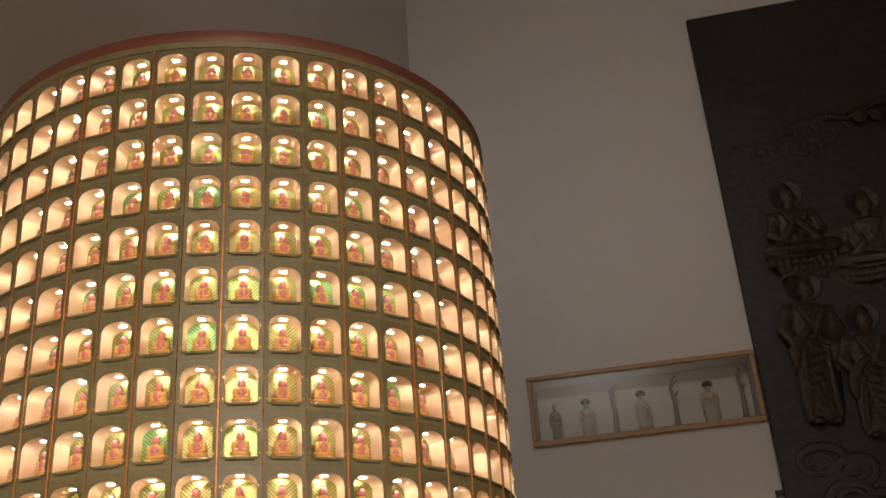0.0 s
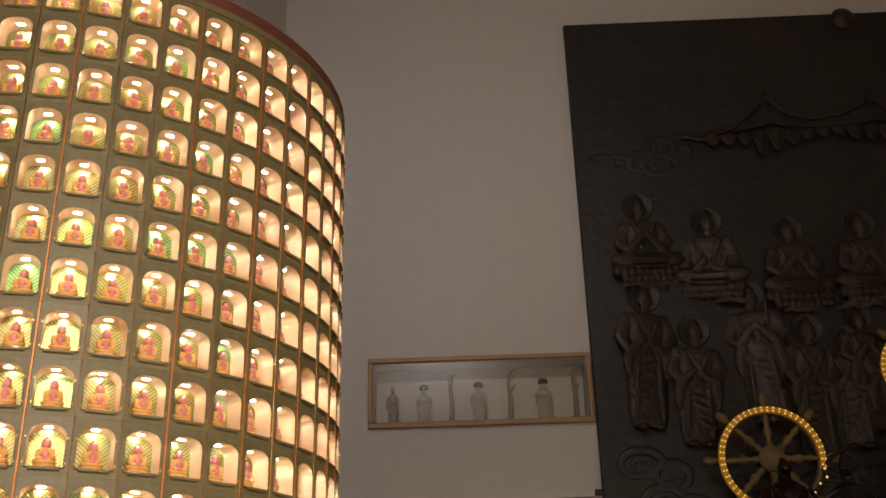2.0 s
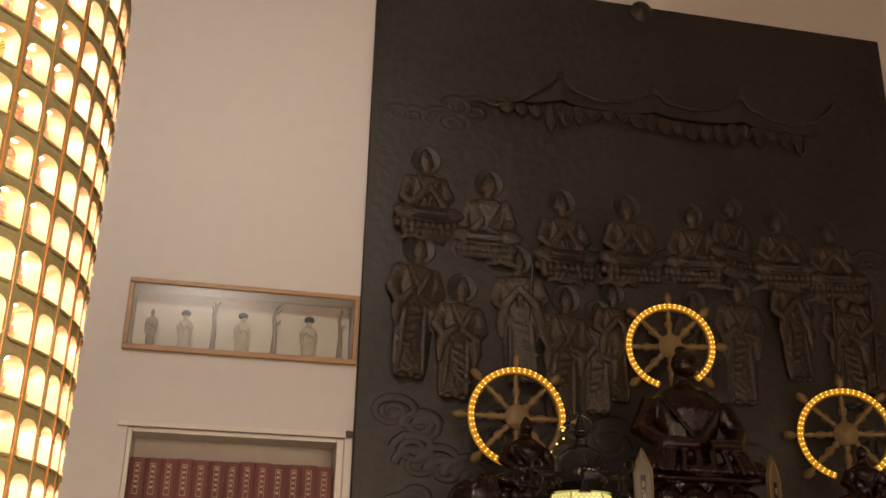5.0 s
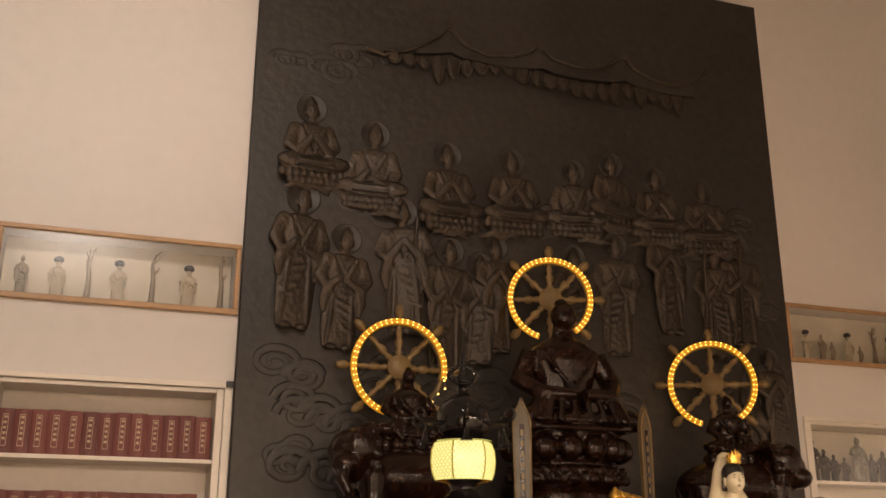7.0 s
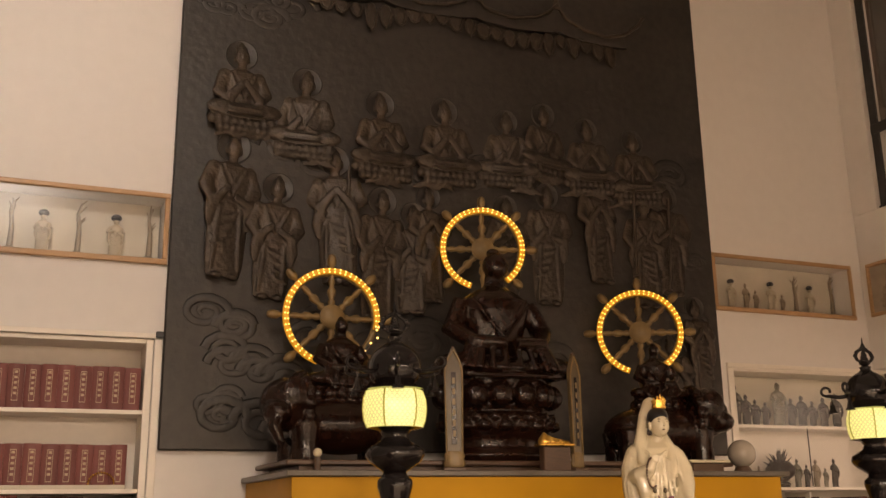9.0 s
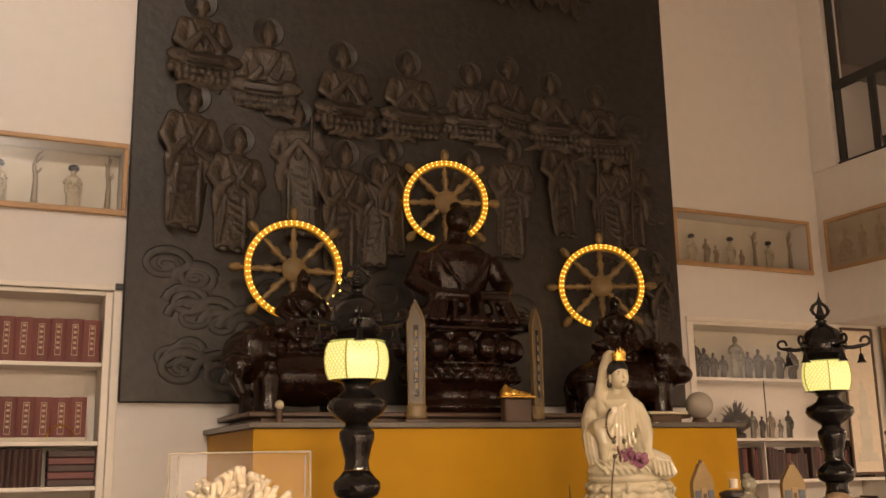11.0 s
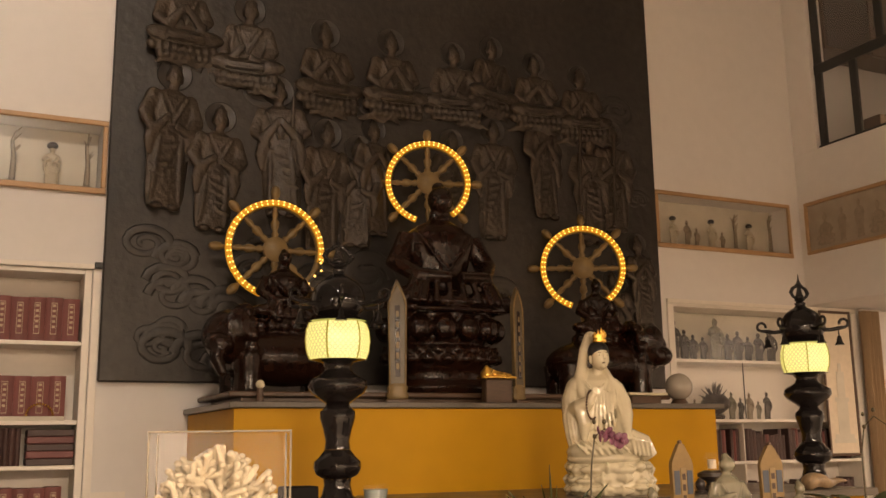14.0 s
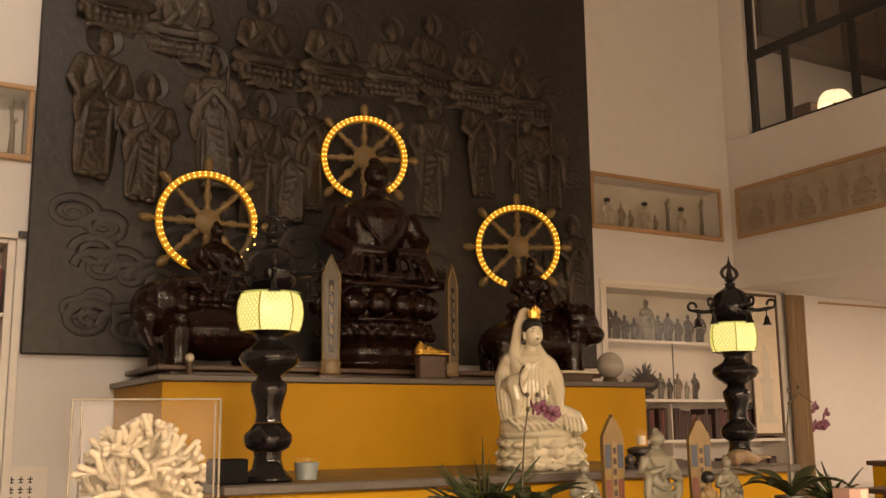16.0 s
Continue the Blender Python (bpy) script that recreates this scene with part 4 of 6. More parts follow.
# ---- altar ----
altar = thing("altar", (3.195, 5.7, 0), "two-tier ochre altar with dark grey stone tops", "altar")
part("upper_body", Shape().box(-1.735, 1.765, 0.03, 1.29, 0.95, 1.511), OCHRE, altar, "smooth ochre yellow front")
part("upper_slab", Shape().box(-1.77, 1.83, 0.0, 1.285, 1.513, 1.549, 0.006), SLAB, altar, "dark grey stone slab")
part("lower_body", Shape().box(-1.74, 1.76, -1.24, 0.05, 0.0, 0.953), OCHRE, altar, "smooth ochre yellow front")
part("lower_slab", Shape().box(-1.79, 1.82, -1.3, 0.055, 0.955, 1.0, 0.008), SLAB, altar, "dark grey stone slab")
plinth = thing("statue_plinth", (3.195, 6.3, 1.55), "low dark wooden plinth running under the three statues", "plinth")
part("body", Shape().box(-1.6, 1.55, -0.2, 0.6, 0.0, 0.042), DARK_WOOD, plinth)
part("top", Shape().box(-1.69, 1.62, -0.26, 0.62, 0.043, 0.076, 0.008), DARK_WOOD, plinth)
PZ = 1.55 + 0.0765


def seated_statue(at, h, label, mount=None, yaw=0):
    """A large lacquered seated figure, one plain mesh, on its throne or beast."""
    s = Shape()
    if mount is None:
        s.lathe([(0.36, 0.0), (0.4, 0.05), (0.32, 0.1), (0.33, 0.16), (0.42, 0.22), (0.44, 0.28), (0.4, 0.33)], 28, squash=(1, 0.62))
        for ring, (rad, z) in enumerate(((0.42, 0.24), (0.4, 0.3))):
            for k in range(18):
                t = 2 * math.pi * (k + ring * 0.5) / 18
                s.ball((rad * 0.97 * math.cos(t), rad * 0.6 * math.sin(t), z), (0.058, 0.05, 0.034), 10, 7)
                s.tube([(rad * 1.02 * math.cos(t), rad * 0.64 * math.sin(t), z), (rad * 1.09 * math.cos(t), rad * 0.69 * math.sin(t), z + 0.04)], [0.022, 0.008], 6)
        base = 0.33
    else:
        s.ball((0, 0, 0.24), (0.44, 0.22, 0.19), 20, 12)
        for lx in (-0.3, 0.28):
            for ly in (-0.12, 0.12):
                s.lathe([(0.09, 0.0), (0.085, 0.12), (0.1, 0.24)], 12, (lx, ly, 0))
        hx = -0.42 if mount == "left" else 0.36
        s.ball((hx, -0.08, 0.36), (0.17, 0.15, 0.17), 16, 10)
        s.ball((hx * 1.2, -0.16, 0.3), (0.1, 0.1, 0.08), 12, 8)
        if mount == "left":
            s.tube([(hx * 1.2, -0.18, 0.3), (hx * 1.3, -0.22, 0.2), (hx * 1.2, -0.24, 0.1)], [0.06, 0.045, 0.03], 10)
        for e in (-1, 1):
            s.ball((hx * 0.98, -0.08 + 0.14 * e, 0.42), (0.09, 0.03, 0.11), 10, 7)
        for k in range(14):
            t = 6.28 * k / 14
            s.ball((hx * 0.72, -0.04 + 0.16 * math.cos(t), 0.36 + 0.18 * math.sin(t)), 0.05, 8, 6)
        base = 0.38
    s.take(plain_figure(h, "seated", 3, 1.05, 0.72), Matrix.Translation((0, 0, base)) @ Matrix.Diagonal((1.15, 1.0, 1, 1)))
    for k in range(10):
        t = math.pi * k / 9
        s.tube([(0.2 * h * math.cos(t), -0.17 * h, base + 0.3 * h + 0.02 * math.sin(9 * t)), (0.24 * h * math.cos(t), -0.2 * h, base + 0.2 * h)], 0.018 * h, 6)
    f = fused(s, 0.011, 2)
    ob = part("statue", f, LACQUER, smooth=60)
    tagged(ob, label, "statue", "altar statues")
    ob.matrix_basis = Matrix.Translation(at) @ pose(0, 0, 0, 0, 0, yaw)
    return ob


seated_statue((3.10, 6.40, PZ), 1.42, "large red-brown lacquered seated statue on a lotus throne")
seated_statue((1.96, 6.45, PZ), 0.70, "red-brown lacquered statue riding a long-nosed beast", "left", 8)
seated_statue((4.42, 6.38, PZ), 0.62, "red-brown lacquered statue riding a maned beast", "right", -8)


def dharma_wheel(at, r, yaw, tilt, loose):
    w = thing("wheel_halo", Matrix.Translation(at) @ pose(0, 0, 0, tilt, 0, yaw), "round wooden wheel halo ringed with glowing amber lights", "wheel", "wheel halos")
    a0, a1 = radians(-13 if loose else -54), radians(252)
    arc = np.linspace(a0, a1, 60)
    wood = np.linspace(radians(-54), a1, 60)
    part("rim", Shape().tube([(r * 0.97 * math.cos(a), 0.012, r * 0.97 * math.sin(a)) for a in wood], 0.024, 10), GOLD_WOOD, w, smooth=60)
    part("light_strip", Shape().tube([(r * math.cos(a), -0.012, r * math.sin(a)) for a in arc], 0.023, 10), RING, w, "glowing amber plastic strip", smooth=60)
    dots = Shape()
    count = 38 if loose else 44
    for k in range(count):
        a = a0 + (a1 - a0) * (k + 0.5) / count
        for d in (-1, 1):
            q = r + d * 0.0105
            dots.ball((q * math.cos(a), -0.033, q * math.sin(a)), 0.0066, 6, 4)
    tagged(part("light_dots", dots, AMBER, w, "two rows of small amber lamps"), kind="stuff")
    part("hub", Shape().lathe([(0.0, -0.05), (0.05, -0.045), (0.085, -0.02), (0.09, 0.02), (0.05, 0.05)], 20).moved(pose(0, 0, 0, 90, 0, 0)), GOLD_WOOD, w, smooth=50)
    for k in range(8):
        a = k * math.pi / 4
        c, s_ = math.cos(a), math.sin(a)
        rad = [0.018, 0.028, 0.016, 0.03, 0.033, 0.016, 0.024, 0.016, 0.016, 0.03, 0.034, 0.028, 0.012]
        ds = [0.07, 0.11, 0.13, 0.16, 0.19, 0.215, 0.25, 0.29, 0.36, 0.375, 0.405, 0.435, 0.45]
        part("spoke", Shape().tube([(c * d * r / 0.325, 0.012, s_ * d * r / 0.325) for d in ds], rad, 10), GOLD_WOOD, w, "turned wooden spoke with a knob", smooth=60)
    part("bracket", Shape().box(-0.03, 0.03, 0.03, 6.93 - at[1], -0.03, 0.03), DARK_WOOD, w)
    if loose:
        pts = [(r * math.cos(a) * (1 + 0.06 * math.sin(11 * a)), -0.05, r * math.sin(a) * (1 + 0.04 * math.cos(17 * a))) for a in np.linspace(-0.2, -0.93, 14)]
        part("loose_wire", Shape().tube(pts, 0.009, 6), STEEL, w, "loose unlit end of the light strip", smooth=60)
        e = Shape()
        for p in pts[1:-1:3] + [pts[-1], pts[-2]]:
            e.ball((p[0], p[1] - 0.012, p[2]), 0.0085, 6, 4)
        part("loose_lamps", e, AMBER, w)
    return w


dharma_wheel((1.98, 6.75, 2.655), 0.335, 0, 0, True)
dharma_wheel((3.19, 6.78, 3.27), 0.31, -16, 0, False)
dharma_wheel((4.54, 6.72, 2.68), 0.325, -24, 0, False)


def altar_lantern(at):
    l = thing("altar_lantern", at, "black glazed altar lantern with a glowing pierced shade", "lantern", "altar lanterns")
    part("base", Shape().lathe([(0.115, 0), (0.12, 0.012), (0.105, 0.03), (0.075, 0.06), (0.064, 0.105), (0.067, 0.135)], 32), GLAZE, l, smooth=80)
    part("lower_bulb", Shape().lathe([(0.067, 0.136), (0.1, 0.155), (0.114, 0.185), (0.112, 0.215), (0.085, 0.24), (0.063, 0.27)], 32), GLAZE, l, smooth=80)
    part("stem", Shape().lathe([(0.063, 0.271), (0.057, 0.31), (0.07, 0.37), (0.086, 0.42), (0.084, 0.45), (0.062, 0.47), (0.056, 0.485)], 32), GLAZE, l, smooth=80)
    part("bowl", Shape().lathe([(0.056, 0.486), (0.08, 0.505), (0.125, 0.535), (0.145, 0.565), (0.14, 0.595), (0.11, 0.615), (0.075, 0.635), (0.062, 0.66), (0.078, 0.685), (0.14, 0.697)], 32), GLAZE, l, smooth=80)
    prof = [(0.137, 0.70), (0.151, 0.735), (0.158, 0.79), (0.153, 0.84), (0.139, 0.878)]
    for k in range(6):
        turn = radians(51)
        a0, a1 = 2 * math.pi * (k + 0.02) / 6 + turn, 2 * math.pi * (k + 0.98) / 6 + turn
        v, f = [], []
        for q in (1.0, 0.965):
            for r, z in prof:
                for i in range(5):
                    u = i / 4
                    bulge = 1 + 0.06 * math.sin(math.pi * u)
                    v.append((q * r * bulge * (math.cos(a0) * (1 - u) + math.cos(a1) * u), q * r * bulge * (math.sin(a0) * (1 - u) + math.sin(a1) * u), z))
        n = len(prof) * 5
        for k2 in range(len(prof) - 1):
            for i in range(4):
                b = k2 * 5 + i
                f.append((b, b + 1, b + 6, b + 5))
                f.append((n + b + 5, n + b + 6, n + b + 1, n + b))
        part("shade_panel", Shape().add(v, f), SHADE, l, "glowing pierced porcelain panel", smooth=60)
        am = 2 * math.pi * k / 6 + turn
        part("shade_rib", Shape().tube([(r * 1.004 * math.cos(am), r * 1.004 * math.sin(am), z) for r, z in prof], 0.0042, 6), RIB, l, "metal rib tinted olive for the shade's glow", smooth=60)
    part("roof", Shape().lathe([(0.144, 0.884), (0.115, 0.9), (0.095, 0.912), (0.112, 0.922), (0.127, 0.942), (0.133, 0.972), (0.132, 1.005), (0.122, 1.042), (0.1, 1.074), (0.068, 1.098), (0.042, 1.112), (0.03, 1.126), (0.036, 1.142), (0.016, 1.152)], 36), GLAZE, l, smooth=80)
    s = Shape()
    ring = [(-0.012, 1.17), (-0.045, 1.195), (-0.062, 1.235), (-0.05, 1.275), (-0.022, 1.305), (0.0, 1.33)]
    ring = ring + [(-x, z) for x, z in ring[-2::-1]]
    s.tube([(x, 0, z) for x, z in ring], 0.0085, 7)
    for (x, z), (x2, z2) in zip(ring, ring[1:]):
        s.ball(((x + x2) / 2 * 1.12, 0, (z + z2) / 2 + 0.004), (0.013, 0.01, 0.016), 8, 6)
        s.ball((x2 * 1.14, 0, z2 + 0.006), (0.011, 0.009, 0.016), 8, 6)
    s.ball((0, 0, 1.168), (0.034, 0.034, 0.018), 14, 8)
    s.ball((0, 0, 1.2), (0.03, 0.024, 0.026), 12, 8)
    for k in range(5):
        s.ball((0, 0, 1.225 + 0.02 * k), (0.03 - 0.005 * k, 0.012, 0.016), 10, 6)
    s.lathe([(0.012, 1.325), (0.014, 1.345), (0.006, 1.37), (0.002, 1.43)], 10)
    part("finial", s.moved(Matrix.Translation((0, 0, 1.15)) @ Matrix.Diagonal((1.05, 1, 0.64, 1)) @ Matrix.Translation((0, 0, -1.15))), GLAZE, l, "openwork flame finial", smooth=50)
    for k in range(6):
        a = 2 * math.pi * k / 6 + radians(14)
        c, q = math.cos(a), math.sin(a)
        pts = [(0.11, 0.968), (0.17, 0.963), (0.222, 0.972)] + [(0.247 - 0.026 * math.cos(t), 1.001 - 0.026 * math.sin(t)) for t in np.linspace(1.8, 6.6, 12)]
        arm = part("arm", Shape().tube([(r * c, r * q, z) for r, z in pts], [0.013] * 3 + [0.009] * 12, 7), GLAZE, l, "curled iron arm", smooth=60)
        bell = Shape().tube([(0.215 * c, 0.215 * q, 0.963), (0.215 * c, 0.215 * q, 0.923)], 0.004, 5)
        bell.lathe([(0.006, 0.923), (0.014, 0.913), (0.018, 0.888), (0.028, 0.87), (0.03, 0.864)], 12, (0.215 * c, 0.215 * q, 0))
        part("bell", bell, GLAZE, arm, "small dark bell on a chain", smooth=50)
    return l


# the lit shade's olive glow is put into the rib's base colour
RIB = material("glow_tinted_rib_metal", (0.4, 0.38, 0.06), 0.4, grain=40, vary=0.15, bump=0.02)
altar_lantern((1.685, 4.62, 1.001))
altar_lantern((4.86, 4.745, 1.001))


# ---- the white seated statue ----
def white_statue(at, h, yaw):
    s = Shape()
    # torso under the open robe, shoulders
    s.lathe([(0.2, 0.19), (0.205, 0.3), (0.185, 0.42), (0.17, 0.52), (0.172, 0.6), (0.14, 0.68), (0.07, 0.725), (0.045, 0.76)], 28, squash=(1, 0.7), at=(-0.06, 0, 0))
    s.ball((-0.17, 0.0, 0.635), (0.1, 0.1, 0.085), 16, 10)
    s.ball((0.03, 0.0, 0.62), (0.085, 0.095, 0.085), 16, 10)
    # the outer sleeve, falling broad to the lap
    s.tube([(-0.19, 0.0, 0.65), (-0.215, -0.02, 0.56), (-0.215, -0.03, 0.45), (-0.2, -0.04, 0.32), (-0.185, -0.05, 0.21)], [0.075, 0.085, 0.082, 0.07, 0.055], 16)
    s.tube([(-0.21, -0.06, 0.5), (-0.17, -0.15, 0.515), (-0.11, -0.19, 0.555), (-0.085, -0.2, 0.6)], [0.066, 0.055, 0.036, 0.022], 14)
    s.tube([(-0.17, -0.15, 0.5), (-0.15, -0.16, 0.42), (-0.16, -0.15, 0.32)], [0.05, 0.045, 0.02], 12)
    for k in range(4):
        s.tube([(-0.098 + 0.012 * k, -0.202, 0.59), (-0.094 + 0.011 * k, -0.21, 0.645 - 0.006 * abs(k - 1.5))], [0.0085, 0.006], 7)
    # the other arm laid along the raised knee
    s.tube([(0.05, 0.0, 0.63), (0.095, -0.04, 0.54), (0.11, -0.1, 0.46), (0.115, -0.17, 0.4), (0.125, -0.2, 0.355)], [0.07, 0.068, 0.058, 0.038, 0.02], 14)
    s.tube([(0.1, -0.09, 0.47), (0.09, -0.14, 0.38), (0.07, -0.16, 0.29)], [0.055, 0.05, 0.025], 12)
    for k in range(4):
        s.tube([(0.108 + 0.011 * k, -0.208, 0.365), (0.112 + 0.014 * k, -0.222, 0.318 + 0.004 * k)], [0.009, 0.006], 7)
    # folded leg in front, the other knee out to the side
    s.ball((-0.06, -0.06, 0.255), (0.22, 0.17, 0.08), 22, 12)
    s.ball((-0.03, -0.06, 0.215), (0.25, 0.16, 0.05), 22, 10)
    s.tube([(-0.02, -0.08, 0.3), (0.12, -0.13, 0.325), (0.22, -0.13, 0.29), (0.262, -0.12, 0.22)], [0.085, 0.078, 0.066, 0.05], 16)
    s.tube([(0.17, -0.15, 0.29), (0.23, -0.16, 0.25), (0.285, -0.15, 0.235)], [0.05, 0.035, 0.012], 10)
    # neck, head, and the high veil that falls over the shoulders
    s.tube([(-0.06, -0.03, 0.7), (-0.05, -0.04, 0.79)], 0.03, 14)
    for k in range(3):
        s.tube([(-0.15 + 0.02 * k, -0.1 - 0.02 * k, 0.68 - 0.02 * k), (-0.08, -0.135, 0.6 - 0.04 * k), (0.0 - 0.01 * k, -0.12, 0.66 - 0.02 * k)], 0.009, 6)
    s.ball((-0.045, -0.045, 0.835), (0.058, 0.058, 0.08), 18, 12)
    s.ball((-0.085, 0.03, 0.9), (0.062, 0.06, 0.095), 18, 12)
    s.tube([(-0.085, 0.03, 0.95), (-0.132, 0.01, 0.87), (-0.15, -0.01, 0.78), (-0.165, -0.04, 0.7), (-0.15, -0.1, 0.6), (-0.12, -0.14, 0.5)], [0.05, 0.036, 0.036, 0.046, 0.04, 0.02], 14)
    s.tube([(-0.06, 0.05, 0.92), (-0.022, 0.045, 0.83), (-0.01, 0.02, 0.76), (0.025, -0.04, 0.68), (0.03, -0.1, 0.58), (0.02, -0.14, 0.48)], [0.05, 0.026, 0.026, 0.036, 0.036, 0.02], 14)
    # folds: chest, sleeve, lap and knee
    for k in range(6):
        x = -0.1 + 0.024 * k
        s.tube([(x, -0.125, 0.64 - 0.012 * abs(k - 2)), (x + 0.004, -0.142, 0.52), (x - 0.012 + 0.008 * k, -0.15, 0.38)], 0.0105, 6)
    for k in range(6):
        x = -0.28 + 0.022 * k
        front = -0.034 - math.sqrt(0.085 ** 2 - (x + 0.215) ** 2)
        s.tube([(x + 0.025, front + 0.012, 0.58), (x, front - 0.002, 0.47), (x + 0.012, front - 0.004, 0.36), (x + 0.035, front + 0.004, 0.25)], [0.005, 0.011, 0.011, 0.006], 6)
    for k in range(7):
        x = -0.17 + 0.045 * k
        s.tube([(x - 0.06, -0.2, 0.325), (x - 0.02, -0.226, 0.29), (x + 0.015, -0.232, 0.262), (x + 0.03, -0.226, 0.235)], [0.006, 0.012, 0.012, 0.006], 6)
    for k in range(5):
        s.tube([(0.1 + 0.025 * k, -0.205, 0.37 - 0.012 * k), (0.15 + 0.026 * k, -0.205, 0.31), (0.165 + 0.026 * k, -0.185, 0.225)], 0.008, 6)
    for k in range(4):
        s.tube([(0.03 + 0.02 * k, -0.09, 0.6 - 0.02 * k), (0.075 + 0.016 * k, -0.12, 0.52 - 0.02 * k), (0.1 + 0.01 * k, -0.165, 0.44 - 0.02 * k)], 0.0105, 6)
    body = fused(s, 0.0065, 1)
    # the wave-carved base
    b = Shape()
    b.lathe([(0.27, 0.0), (0.285, 0.02), (0.265, 0.06), (0.275, 0.1), (0.255, 0.15), (0.27, 0.185), (0.24, 0.21)], 28, squash=(1, 0.74))
    g = random.Random(4)
    for ring, (rad, z, n) in enumerate(((0.275, 0.032, 15), (0.268, 0.09, 13), (0.262, 0.155, 15))):
        for k in range(n):
            t = 2 * math.pi * (k + 0.5 * ring + g.uniform(-0.15, 0.15)) / n
            c, q = math.cos(t), math.sin(t)
            w, zz = g.uniform(0.045, 0.075), z + g.uniform(-0.012, 0.012)
            b.ball((rad * c, 0.74 * rad * q, zz), (0.016 + w * abs(q), 0.016 + w * abs(c), g.uniform(0.018, 0.028)), 10, 7)
            b.tube([(rad * 1.04 * c, 0.77 * rad * q, zz - 0.03), (rad * 1.1 * c, 0.82 * rad * q, zz + 0.005), (rad * 1.03 * c, 0.77 * rad * q, zz + 0.035)], [0.012, 0.016, 0.006], 6)
    body.take(fused(b, 0.007, 1))
    # the face under black hair, turned a little aside
    turn = Matrix.Translation((-0.042, -0.055, 0.828)) @ pose(0, 0, 0, 0, 0, 24) @ Matrix.Diagonal((1.06, 1.06, 1.06, 1))
    face = Shape()
    face.ball((0, 0.0, 0.026), (0.066, 0.07, 0.066), 22, 12, m=1)
    face.ball((0, -0.026, -0.012), (0.057, 0.056, 0.07), 22, 16, m=0)
    face.tube([(0, -0.076, 0.012), (0, -0.084, -0.012), (0, -0.087, -0.02)], [0.005, 0.007, 0.009], 8, m=0)
    face.ball((0, -0.056, -0.058), (0.021, 0.02, 0.016), 10, 7, m=0)
    for e in (-1, 1):
        face.ball((0.022 * e, -0.073, 0.002), (0.0125, 0.003, 0.0028), 8, 5, m=1)
        face.ball((0.023 * e, -0.072, 0.017), (0.015, 0.003, 0.002), 8, 5, m=1)
        face.ball((0.059 * e, -0.01, -0.018), (0.01, 0.014, 0.026), 8, 6, m=0)
    face.ball((0, -0.077, -0.041), (0.0105, 0.004, 0.004), 8, 5, m=3)
    crown = Shape().lathe([(0.048, 0.078), (0.054, 0.086), (0.05, 0.1), (0.056, 0.125), (0.046, 0.127), (0.038, 0.1), (0.0, 0.095)], 18, (0, -0.03, 0), squash=(0.85, 0.6))
    for k in range(-2, 3):
        crown.ball((0.018 * k, -0.058 + 0.004 * k * k, 0.12 + 0.01 * (2 - abs(k))), (0.008, 0.006, 0.02), 8, 6)
    face.take(crown, m=2)
    body.take(face, turn)
    # cord of beads from the raised hand
    for k in range(18):
        t = math.pi * (0.55 + 1.1 * k / 17)
        body.ball((-0.1 + 0.035 * math.cos(t), -0.222, 0.53 + 0.085 * math.sin(t)), 0.0075, 6, 5, m=3)
    ob = part("statue", body, [PORCELAIN, BLACK_HAIR, GOLD, DARK_WOOD], smooth=60)
    tagged(ob, "white porcelain seated robed statue with gilt crown on a wave-carved base", "statue")
    ob.matrix_basis = Matrix.Translation(at) @ pose(0, 0, 0, 0, 0, yaw) @ Matrix.Diagonal((h * 0.92, h * 0.95, h, 1))
    return ob


white_statue((3.355, 4.78, 1.0005), 0.925, -33)

# ---- small things on the altar ----
DULL_GOLD = material("dull_gold_board", (0.085, 0.058, 0.024), 0.4, grain=40, vary=0.2, bump=0.03)
STRIP = material("tan_strip", (0.22, 0.15, 0.07), 0.6, grain=40, vary=0.1, bump=0.01)


